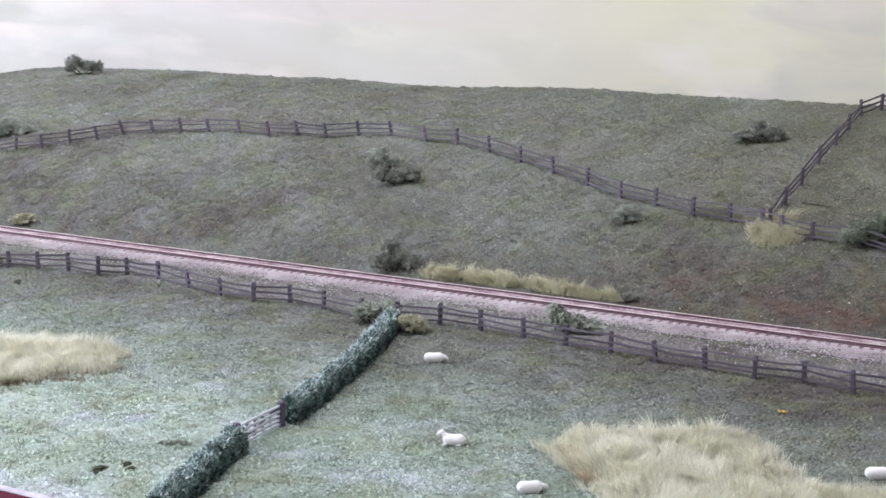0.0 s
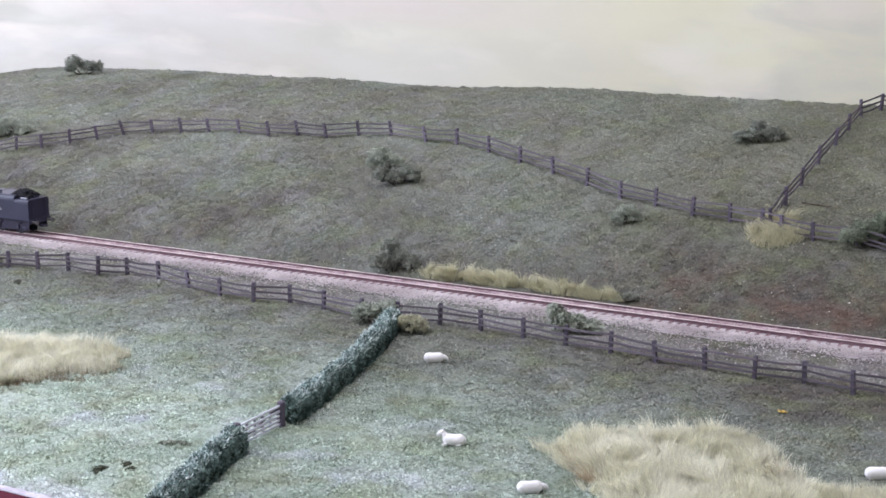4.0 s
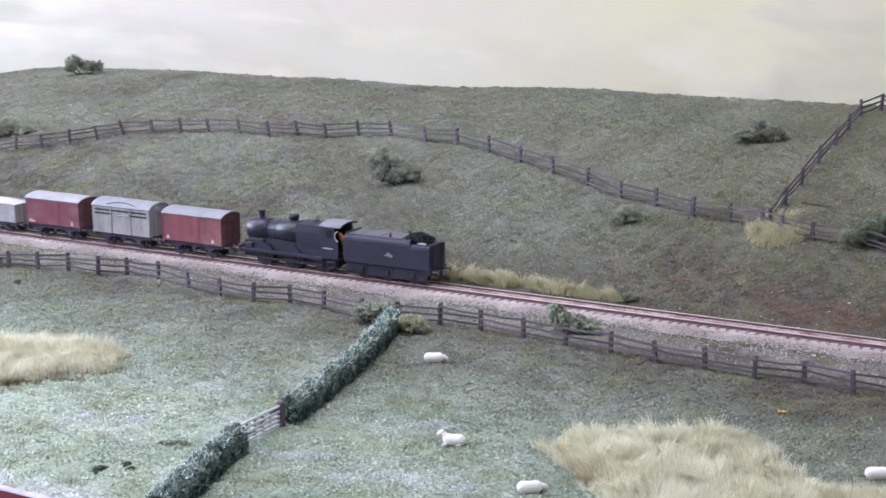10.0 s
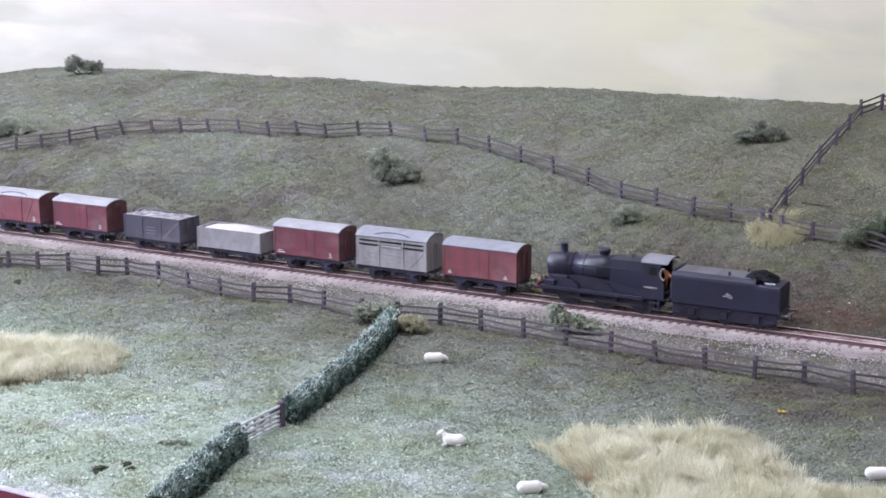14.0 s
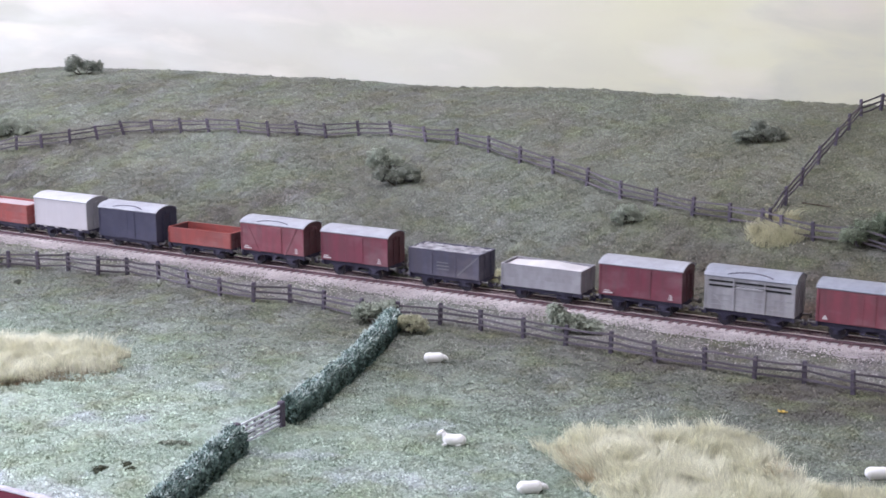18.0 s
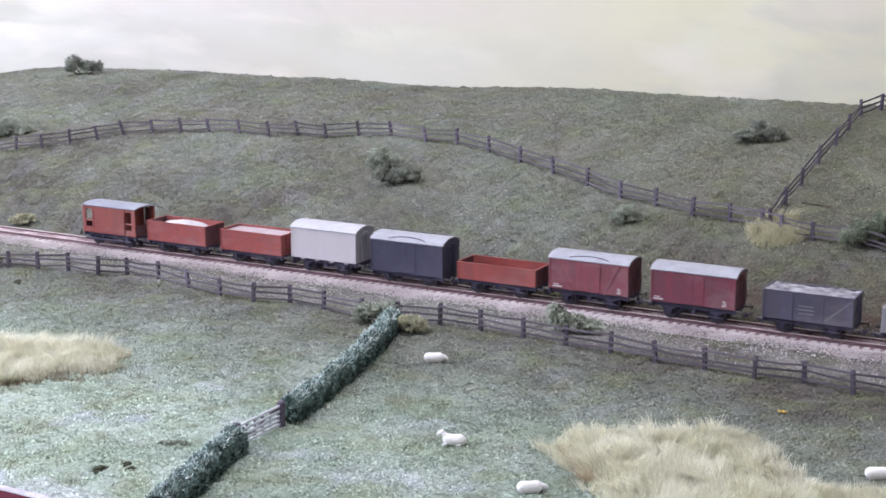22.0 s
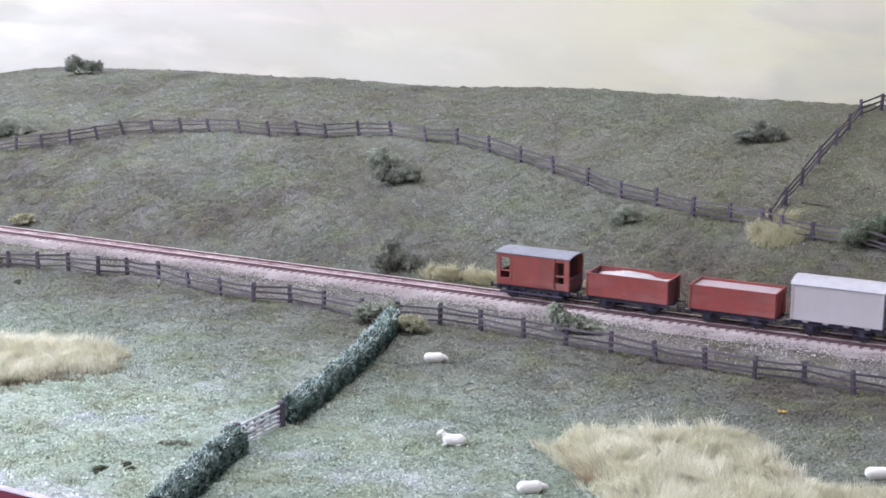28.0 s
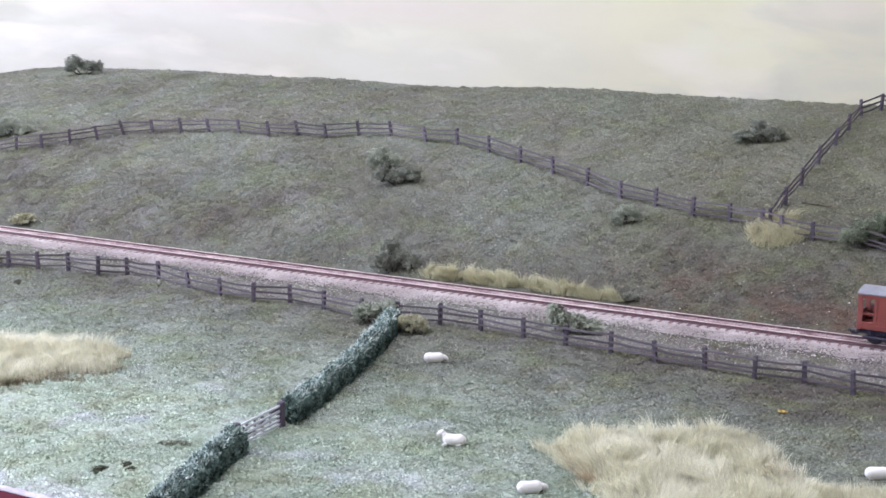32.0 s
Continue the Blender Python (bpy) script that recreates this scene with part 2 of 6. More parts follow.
    L.new(n3.outputs["Fac"], bp.inputs["Height"])
    L.new(bp.outputs["Normal"], b.inputs["Normal"])
    return m


HILL_A, HILL_B = (0.126, 0.123, 0.096), (0.190, 0.180, 0.152)
FIELD_A, FIELD_B = (0.262, 0.322, 0.255), (0.392, 0.450, 0.390)
# Base turf darker than the foam: shade in the gaps put into its colour.
M_TURF = turf_material("gap_shaded_turf_base", 0.19, 0.88)
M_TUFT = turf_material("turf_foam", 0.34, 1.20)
M_STONE = ramp_mat("ballast_stone", [(0.42, 0.355, 0.355), (0.56, 0.49, 0.485), (0.69, 0.62, 0.61)], 20, 0.85, island=0.22, bump=0.3)
M_STONE_RUST = ramp_mat("rusty_ballast_stone", [(0.21, 0.12, 0.13), (0.46, 0.345, 0.36), (0.72, 0.60, 0.59)], 60, 0.85, island=0.4, bump=0.3)
M_BED = ramp_mat("ballast_bed", [(0.34, 0.29, 0.295), (0.48, 0.43, 0.44)], 60, 0.9, bump=0.6, fine=0.3)
M_SLEEPER = ramp_mat("sleeper_plastic", [(0.15, 0.082, 0.092), (0.25, 0.150, 0.160)], 80, 0.8, obrand=0.2)
M_RAIL = ramp_mat("rusty_rail", [(0.112, 0.060, 0.074), (0.175, 0.100, 0.114)], 90, 0.6, bump=0.15, fine=0.2)
M_RAILHEAD = ramp_mat("worn_rail_head", [(0.78, 0.62, 0.63), (0.92, 0.84, 0.77)], 9, 0.4, bump=0.0, metal=0.4)
M_WOOD = ramp_mat("stained_fence", [(0.070, 0.056, 0.080), (0.125, 0.102, 0.136)], 70, 0.8, obrand=0.3, fine=0.3)
M_BACKDROP = sky_paint("painted_sky")
M_FASCIA = ramp_mat("red_fascia", [(0.060, 0.007, 0.016), (0.10, 0.012, 0.026)], 12, 0.75, bump=0.1, spec=0.15)
M_EDGE = ramp_mat("white_edge", [(0.34, 0.31, 0.36), (0.58, 0.54, 0.60)], 60, 0.5, bump=0.3)
M_WALL = ramp_mat("room_plaster", [(0.62, 0.60, 0.56), (0.68, 0.66, 0.62)], 3, 0.9, bump=0.1)
M_CEIL = ramp_mat("ceiling_white", [(0.76, 0.76, 0.75), (0.82, 0.82, 0.81)], 3, 0.9, bump=0.1)
M_FLOOR = ramp_mat("hall_floor", [(0.20, 0.15, 0.11), (0.28, 0.21, 0.15)], 5, 0.5, bump=0.1)
M_BOARD = ramp_mat("plywood", [(0.40, 0.30, 0.19), (0.5, 0.39, 0.26)], 8, 0.7, bump=0.2)

# ================= the room =================
X0, X1, Y0, Y1, Z0, Z1 = -2.95, 2.4, -2.6, 1.6, -1.0, 1.7


def slab(name, lo, hi, mat, label, category):
    bm = bmesh.new()
    c = [(a + b) / 2 / MM for a, b in zip(lo, hi)]
    d = [(b - a) / MM for a, b in zip(lo, hi)]
    box(bm, *c, *d)
    return tagged(part(name, bm, mat), label, category, kind="structure")


slab("floor", (X0, Y0, Z0 - 0.1), (X1, Y1, Z0), M_FLOOR, "brown wooden floor of the exhibition room", "floor")
slab("ceiling", (X0 - 0.1, Y0 - 0.1, Z1), (X1 + 0.1, Y1 + 0.1, Z1 + 0.1), M_CEIL, "white painted ceiling of the exhibition room", "ceiling")
slab("wall_north", (X0, Y1, Z0), (X1, Y1 + 0.1, Z1), M_WALL, "plain cream plaster wall behind the layout", "wall")
slab("wall_south", (X0, Y0 - 0.1, Z0), (X1, Y0, Z1), M_WALL, "plain cream plaster wall facing the layout", "wall")
slab("wall_east", (X1, Y0 - 0.1, Z0), (X1 + 0.1, Y1 + 0.1, Z1), M_WALL, "plain cream plaster end wall", "wall")
# the window wall, with its opening
bm = bmesh.new()
for lo, hi in (((Y0 - 0.1, Z0), (-2.1, Z1)), ((-0.1, Z0), (Y1 + 0.1, Z1)), ((-2.1, Z0), (-0.1, 0.28)), ((-2.1, 1.62), (-0.1, Z1))):
    box(bm, (X0 - 0.05) / MM, (lo[0] + hi[0]) / 2 / MM, (lo[1] + hi[1]) / 2 / MM, 100, (hi[0] - lo[0]) / MM, (hi[1] - lo[1]) / MM)
tagged(part("wall_west", bm, M_WALL), "cream plaster end wall with a wide window opening", "wall", kind="structure")
M_TUBE = bpy.data.materials.new("tube_glow")
M_TUBE.use_nodes = True
M_TUBE.node_tree.nodes["Principled BSDF"].inputs["Emission Color"].default_value = (1, 0.96, 0.92, 1)
M_TUBE.node_tree.nodes["Principled BSDF"].inputs["Emission Strength"].default_value = 3.0
for tx, ty in TUBES:
    fit = thing("ceiling_light", tx, ty, Z1, "white fluorescent tube fitting under the ceiling", "lamp", "ceiling lights")
    bm = bmesh.new()
    box(bm, 0, 0, -20, 1500, 90, 36, 4)
    part("housing", bm, M_CEIL, fit)
    bm = bmesh.new()
    rod(bm, (-690, 0, -56), (690, 0, -56), 13, 12)
    part("tube", bm, M_TUBE, fit, "glowing white tube", True)

# ================= baseboard, ground and painted sky =================
SLEFT, SRIGHT = -2350.0, 1900.0
bm = bmesh.new()
box(bm, (SLEFT + SRIGHT) / 2, (FRONT + BACK) / 2, -62, SRIGHT - SLEFT, BACK - FRONT - 8, 30)
for sx in (SLEFT + 60, -800, 600, SRIGHT - 60):
    for sy in (FRONT + 60, BACK - 60):
        box(bm, sx, sy, -538.5, 45, 45, 922)
tagged(part("baseboard", bm, M_BOARD), "plywood trestle board carrying the layout", "table", kind="structure")
bm = bmesh.new()
box(bm, (SLEFT + SRIGHT) / 2, FRONT - 9, -48, SRIGHT - SLEFT, 17, 92, 2)
tagged(part("front_fascia", bm, M_FASCIA), "dark red painted wooden front edge of the layout", "fascia", kind="structure")
bm = bmesh.new()
box(bm, (SLEFT + SRIGHT) / 2, FRONT + 3.5, -7, SRIGHT - SLEFT, 5, 9, 1)
tagged(part("edge_strip", bm, M_EDGE), "pale rubbed strip along the front edge", "trim", kind="structure")
bm = bmesh.new()
box(bm, (SLEFT + SRIGHT) / 2, BACK + 12, 330, SRIGHT - SLEFT, 12, 800, 1)
tagged(part("backdrop", bm, M_BACKDROP), "backboard painted with a pale cream cloudy sky", "backdrop", kind="structure")

ax_s = np.concatenate([np.linspace(SLEFT, -1070, 60, endpoint=False), np.arange(-1070, 520, 3.0), np.linspace(520, SRIGHT, 60)])
ax_n = np.concatenate([np.arange(FRONT + 1, -40, 3.0), np.arange(-40, 60, 2.5), np.arange(60, BACK, 3.0), [BACK + 5]])
gs, gn = np.meshgrid(ax_s, ax_n, indexing="ij")
gz = land(gs, gn)
rough = np.where((gn > -34) & (gn < 26), 0.0, 1.0)
grain = rng.normal(0, 1, gz.shape)
lump = rng.normal(0, 1, gz.shape)
for _ in range(2):
    lump = (lump + np.roll(lump, 1, 0) + np.roll(lump, -1, 0) + np.roll(lump, 1, 1) + np.roll(lump, -1, 1)) / 5
ridge = rng.normal(0, 1, gz.shape)
for _ in range(3):
    ridge = (ridge + np.roll(ridge, 1, 0) + np.roll(ridge, -1, 0) + np.roll(ridge, 2, 0) + np.roll(ridge, -2, 0)) / 5
gz = gz + rough * (0.40 * grain + 1.2 * lump + 0.9 * ridge)
gz = np.where((gn > -34) & (gn < 26), gz - 0.8, gz)
verts = np.stack([gs, gn, gz], -1).reshape(-1, 3) * MM
na, nb = len(ax_s), len(ax_n)
idx = np.arange(na * nb).reshape(na, nb)
faces = np.stack([idx[:-1, :-1], idx[1:, :-1], idx[1:, 1:], idx[:-1, 1:]], -1).reshape(-1, 4)
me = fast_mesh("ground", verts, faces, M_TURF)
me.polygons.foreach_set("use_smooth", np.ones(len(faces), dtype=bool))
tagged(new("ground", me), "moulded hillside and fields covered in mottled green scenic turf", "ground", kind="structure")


def in_view(s, n, pad=0.02):
    """The stretch of the plan before the camera."""
    dx, dy = s * MM - EYE.x, n * MM - EYE.y
    ahead = -dx * math.sin(TURN) + dy * math.cos(TURN)
    side = dx * math.cos(TURN) + dy * math.sin(TURN)
    return (np.abs(side) < ahead * 0.3153 + pad) & (ahead > 0.6)


# ================= the track =================
track = thing("railway_track", 0, TRACK_Y, 0, "single line of rusty rails on brown sleepers in pale ballast", "track")
tagged(track, kind="structure")
S0, S1 = -2340.0, 1890.0
for side in (-1, 1):
    bm = bmesh.new()
    y = side * 8.6
    prof = [(-1.1, 0.3), (1.1, 0.3), (1.1, 0.7), (0.35, 0.95), (0.35, 2.1), (0.7, 2.3), (0.7, 2.8), (-0.7, 2.8), (-0.7, 2.3), (-0.35, 2.1), (-0.35, 0.95), (-1.1, 0.7)]
    loft(bm, [[(S0, y + a, b) for a, b in prof], [(S1, y + a, b) for a, b in prof]])
    rail = part("rail", bm, M_RAIL, track, "rust-brown rail")
    bm = bmesh.new()
    box(bm, (S0 + S1) / 2, y, 2.85, S1 - S0, 1.5, 0.3)
    part("rail_head", bm, M_RAILHEAD, rail, "worn bright running surface")
bm = bmesh.new()
box(bm, 0, 0, -0.6, 3.4, 33, 1.4, 0.15)
for side in (-1, 1):
    for q in (-1, 1):
        box(bm, 0, side * 8.6 + q * 1.5, 0.7, 2.2, 1.2, 0.8)
sleeper_me = part("sleeper", bm, M_SLEEPER, track).data
first = bpy.data.objects["sleeper"]
first.matrix_basis = pose(-0.62, 0, 0)
for k in range(1, 135):
    share("sleeper", sleeper_me, track, pose(-0.62 + 0.0082 * k, 0, 0, 0, 0, rng.normal(0, 0.8)))
bm = bmesh.new()
for k in range(0, 200):
    xx = 488 + 8.2 * k
    if xx < S1:
        box(bm, xx, 0, -0.4, 3.4, 33, 1.6)
    xx = -628.2 - 8.2 * k
    if xx > S0:
        box(bm, xx, 0, -0.4, 3.4, 33, 1.6)
tagged(part("far_sleepers", bm, M_SLEEPER, track), kind="stuff")


def lumps(s, n, z, size, flat=0.6):
    """Small faceted stones: octahedra, each turned and stretched by chance."""
    k = len(s)
    base = np.array([(1, 0, 0), (0, 1, 0), (-1, 0, 0), (0, -1, 0), (0, 0, 1), (0, 0, -1)], float)
    jit = base[None] * (1 + rng.uniform(-0.35, 0.35, (k, 6, 1)))
    a = rng.uniform(0, 6.283, k)
    ca, sa = np.cos(a)[:, None], np.sin(a)[:, None]
    x = jit[:, :, 0] * ca - jit[:, :, 1] * sa
    y = jit[:, :, 0] * sa + jit[:, :, 1] * ca
    zz = jit[:, :, 2] * flat + 0.35 * x * rng.normal(0, 1, (k, 1)) * 0.5
    v = np.stack([s[:, None] + x * size[:, None], n[:, None] + y * size[:, None], z[:, None] + zz * size[:, None]], -1)
    tri = np.array([(0, 1, 4), (1, 2, 4), (2, 3, 4), (3, 0, 4), (1, 0, 5), (2, 1, 5), (3, 2, 5), (0, 3, 5)])
    f = (np.arange(k)[:, None, None] * 6 + tri[None]).reshape(-1, 3)
    return v.reshape(-1, 3) * MM, f


k = 115000
s = rng.uniform(-700, 480, k)
n = rng.uniform(-37, 25, k)
keep = in_view(s, n) & ~((np.abs(n - 8.25) < 7.2) & (rng.random(k) < 0.05)) & (np.abs(np.abs(n - 8.25) - 8.6) > 1.6)
keep &= (n > -24 - rng.exponential(4, k)) & (rng.random(k) < 1 - 0.55 * smooth_step((-20 - n) / 14) * (np.sin(s * 0.05) > 0))
s, n = s[keep], n[keep]
z = land(s, n) - 0.3 + rng.uniform(-0.3, 0.3, len(s)) + np.where(np.abs(n - 8.25) < 18, 0.05, 0.4)
z = z + np.where(np.abs(n - 8.25) < 6.6, 1.35, 0.0)
size = rng.uniform(0.34, 0.72, len(s)) * np.where(np.abs(n - 8.25) < 7, 1.3, 1.0)
four = np.abs(n - 8.25) < 8
for pick, mat, label in ((~four, M_STONE, "pale grey and lilac stone ballast beside the rails"), (four, M_STONE_RUST, "rust-stained pinkish stone ballast between the rails")):
    v, f = lumps(s[pick], n[pick], z[pick], size[pick])
    tagged(new("ballast", fast_mesh("ballast", v, f, mat)), label, "ballast", kind="stuff")
# stones that have rolled down towards the fence
k = 26000
s, n = rng.uniform(-700, 480, k), -30 - rng.uniform(0, 52, k)
patch = 0.5 + 0.5 * np.sin(s * 0.043 + 1.1) * np.sin(n * 0.09 + s * 0.017)
keep = in_view(s, n) & (rng.random(k) < (0.06 + 0.6 * np.exp((n + 30) / 12)) * (0.35 + 0.65 * patch))
s, n = s[keep], n[keep]
v, f = lumps(s, n, land(s, n) + 0.3, rng.uniform(0.4, 0.9, len(s)))
tagged(new("ballast", fast_mesh("ballast", v, f, M_STONE)), "strayed pale stones between the ballast and the fence", "ballast", kind="stuff")
bm = bmesh.new()
loft(bm, [[(q, -31, -4.8), (q, -23, -1.4), (q, -12, -0.25), (q, 24, -0.25), (q, 31, -1.2), (q, 31, -6), (q, -31, -8)] for q in (S0, S1)])
loft(bm, [[(q, 1.4, -0.3), (q, 2.2, 0.7), (q, 14.3, 0.7), (q, 15.1, -0.3)] for q in (S0, S1)])
tagged(part("ballast_bed", bm, M_BED), "low bed of pale ballast under the track", "ballast", kind="structure")

# ================= fences =================
bm = bmesh.new()
loft(bm, [[(-1.5, -1.3, -6), (1.5, -1.3, -6), (1.5, 1.3, -6), (-1.5, 1.3, -6)], [(-1.5, -1.3, 17.0), (1.5, -1.3, 17.0), (1.5, 1.3, 17.0), (-1.5, 1.3, 17.0)],
          [(-1.2, -0.9, 17.7), (1.2, -0.9, 17.7), (1.2, 0.9, 17.7), (-1.2, 0.9, 17.7)]])
finish(bm)
post_me = bpy.data.meshes.new("post")
bm.to_mesh(post_me), bm.free()
post_me.materials.append(M_WOOD)
M_FENCERAIL = ramp_mat("split_rail", [(0.068, 0.056, 0.068), (0.132, 0.112, 0.128)], 70, 0.8, obrand=0.3, fine=0.3)
rail_rnd = random.Random(21)
rail_meshes = []
for kind in range(7):
    bm = bmesh.new()
    sag, side_bow = rail_rnd.uniform(-0.3, 0.8), rail_rnd.uniform(-0.5, 0.5)
    rings = []
    for i in range(6):
        u = i / 5
        dy = side_bow * math.sin(math.pi * u) + rail_rnd.uniform(-0.12, 0.12)
        dz = -sag * math.sin(math.pi * u) + rail_rnd.uniform(-0.18, 0.18)
        w, h = 0.5 * rail_rnd.uniform(0.9, 1.2), 0.82 * rail_rnd.uniform(0.8, 1.15)
        x = 1000 * (-0.01 + 1.02 * u)
        rings.append([(x, dy - w, dz - h), (x, dy + w, dz - h * 0.9), (x, dy + w * 0.8, dz + h), (x, dy - w * 0.8, dz + h * 0.9)])
    loft(bm, rings)
    finish(bm)
    me = bpy.data.meshes.new("rail")
    bm.to_mesh(me), bm.free()
    me.materials.append(M_FENCERAIL)
    rail_meshes.append(me)


def fence(points, label, lean=2.0, slope=0.0):
    rnd = random.Random(len(points))
    base = on_land(*points[0])
    fc = thing("post_and_rail_fence", *base, label, "fence", "field fences")
    spots = [on_land(*p) - base for p in points]
    for i, q in enumerate(spots):
        d = spots[min(i + 1, len(spots) - 1)] - spots[max(i - 1, 0)]
        share("post", post_me, fc, pose(q.x, q.y, q.z + rnd.uniform(-0.5, 0.5) * MM, rnd.gauss(0, lean), rnd.gauss(0, lean) + (slope if -620 < points[i][0] < -150 else 0.0), math.degrees(math.atan2(d.y, d.x))))
    for a, b in zip(spots, spots[1:]):
        for hgt in (4.6, 9.8, 15.0):
            p = a + Vector((0, -1.5 * MM, (hgt + rnd.uniform(-1.3, 1.3)) * MM))
            q = b + Vector((0, -1.5 * MM, (hgt + rnd.uniform(-1.3, 1.3)) * MM))
            d = q - p
            m = Matrix.Translation(p) @ d.to_track_quat("X", "Z").to_matrix().to_4x4() @ Matrix.Diagonal((d.length, 1, 1, 1))
            share("rail", rnd.choice(rail_meshes), fc, m)
    return fc


fence([(-456, -116), (-425, -106), (-396, -97), (-365, -88), (-327, -89), (-303, -75), (-265, -75), (-219, -88), (-175, -99), (-136, -102), (-105, -90), (-67, -94), (-24, -103), (9, -96), (45, -89), (83, -89), (124, -94), (163, -99), (202, -101), (240, -105), (279, -107), (318, -110), (353, -104), (390, -114), (425, -108), (460, -112)],
      "dark brown wooden post and rail fence beside the ballast")
fence([(-756, 142), (-720, 157), (-686, 173), (-653, 182), (-623, 199), (-593, 215), (-568, 234), (-531, 244), (-492, 250), (-456, 257), (-412, 258), (-369, 257), (-335, 267), (-297, 269), (-260, 281), (-220, 286), (-169, 275), (-127, 269), (-79, 251), (-35, 236), (10, 220), (53, 206), (96, 188), (135, 180), (175, 171), (213, 165), (245, 159), (265, 152), (295, 145), (334, 144), (370, 136), (405, 130)],
      "dark brown wooden post and rail fence winding across the hillside", 2.5, -9.0)
fence([(252, 162), (255, 200), (259, 240), (263, 286), (268, 333), (271, 378), (272, 428), (286, 458), (312, 470), (345, 472)],
      "dark brown wooden post and rail fence climbing straight uphill", 3.0)

# ================= the train =================
M_RED = ramp_mat("bauxite_red", [(0.205, 0.056, 0.074), (0.255, 0.074, 0.094)], 25, 0.55, bump=0.08, fine=0.12, grime=0.5)
M_MAROON = ramp_mat("weathered_maroon", [(0.160, 0.040, 0.060), (0.205, 0.052, 0.076)], 22, 0.55, bump=0.08, fine=0.14, grime=0.5)
M_ORANGE = ramp_mat("orange_bauxite", [(0.262, 0.058, 0.052), (0.318, 0.076, 0.066)], 25, 0.55, bump=0.08, fine=0.12, grime=0.35)
M_BRAKE = ramp_mat("brake_van_brown", [(0.245, 0.06, 0.050), (0.30, 0.078, 0.064)], 25, 0.55, bump=0.08, fine=0.1, grime=0.35)
# Darker red for ends and inner panels: their shade is put into the colour.
M_REDEND = ramp_mat("shaded_red_end", [(0.085, 0.036, 0.044), (0.135, 0.05, 0.058)], 30, 0.6, bump=0.08, fine=0.2, grime=0.3)
M_INSIDE = ramp_mat("wagon_inside", [(0.25, 0.06, 0.045), (0.33, 0.08, 0.06)], 40, 0.7, bump=0.1, fine=0.2)
M_GREY = ramp_mat("wagon_light_grey", [(0.275, 0.262, 0.288), (0.355, 0.34, 0.365)], 22, 0.6, bump=0.08, fine=0.1, grime=0.3)
M_CATTLE = ramp_mat("weathered_grey_boards", [(0.29, 0.28, 0.30), (0.41, 0.39, 0.405)], 20, 0.65, bump=0.12, fine=0.16, grime=0.4)
M_DARKGREY = ramp_mat("wagon_dark_grey", [(0.036, 0.034, 0.062), (0.060, 0.057, 0.094)], 22, 0.6, bump=0.08, fine=0.15, grime=0.1)
M_SLATE = ramp_mat("coal_wagon_slate", [(0.064, 0.060, 0.092), (0.100, 0.093, 0.132)], 22, 0.6, bump=0.1, fine=0.18, grime=0.45)
M_WHITE = ramp_mat("van_white", [(0.46, 0.42, 0.445), (0.53, 0.485, 0.51)], 10, 0.55, bump=0.04, fine=0.05, grime=0.07)
M_ROOF_W = ramp_mat("roof_white", [(0.31, 0.305, 0.345), (0.40, 0.395, 0.435)], 22, 0.5, bump=0.08, fine=0.08, grime=0.25)
M_ROOF_G = ramp_mat("roof_grey", [(0.23, 0.235, 0.28), (0.31, 0.315, 0.36)], 22, 0.55, bump=0.08, fine=0.1, grime=0.25)
M_ROOF_WW = ramp_mat("roof_clean_white", [(0.42, 0.41, 0.45), (0.51, 0.495, 0.53)], 22, 0.5, bump=0.08, fine=0.08, grime=0.15)
M_BLACK = ramp_mat("loco_black", [(0.010, 0.009, 0.027), (0.019, 0.017, 0.045)], 30, 0.55, bump=0.06, fine=0.25, spec=0.5)
M_BLACKTOP = ramp_mat("boiler_black", [(0.014, 0.013, 0.030), (0.026, 0.024, 0.050)], 30, 0.36, bump=0.06, fine=0.2, spec=0.6)
# Tender top in grey: dust, and the light it catches put into the colour.
M_DECK = ramp_mat("lit_dusty_top_plate", [(0.09, 0.088, 0.11), (0.14, 0.135, 0.165)], 40, 0.5, bump=0.1, fine=0.2)
# Black cab roof in pale grey: light from above is put into the colour.
M_CABROOF = ramp_mat("lit_cab_roof", [(0.17, 0.168, 0.205), (0.25, 0.245, 0.29)], 40, 0.5, bump=0.1, fine=0.2)
M_FAINT = ramp_mat("faded_lettering", [(0.14, 0.135, 0.155), (0.19, 0.18, 0.2)], 40, 0.6, bump=0.0)
M_CHASSIS = ramp_mat("chassis_black", [(0.030, 0.026, 0.050), (0.060, 0.052, 0.084)], 45, 0.7, bump=0.2, fine=0.3)
M_ENGFRAME = ramp_mat("engine_frame_black", [(0.014, 0.012, 0.024), (0.030, 0.026, 0.046)], 45, 0.7, bump=0.2, fine=0.3)
M_WHEEL = ramp_mat("wheel_steel", [(0.020, 0.017, 0.026), (0.038, 0.032, 0.044)], 60, 0.6, bump=0.1)
M_TYRE = ramp_mat("bright_tyre", [(0.42, 0.40, 0.39), (0.52, 0.5, 0.48)], 60, 0.35, bump=0.0, metal=0.9)
M_BUFFER = ramp_mat("buffer_steel", [(0.10, 0.09, 0.09), (0.16, 0.15, 0.15)], 60, 0.45, bump=0.05, metal=0.5)
M_BEAM = ramp_mat("buffer_beam_red", [(0.11, 0.025, 0.028), (0.16, 0.036, 0.038)], 30, 0.5, bump=0.05)
M_MARK = ramp_mat("white_lettering", [(0.46, 0.40, 0.40), (0.60, 0.54, 0.54)], 90, 0.6, bump=0.0)
M_SALT = ramp_mat("white_load", [(0.46, 0.43, 0.44), (0.62, 0.58, 0.59)], 60, 0.85, bump=0.5)
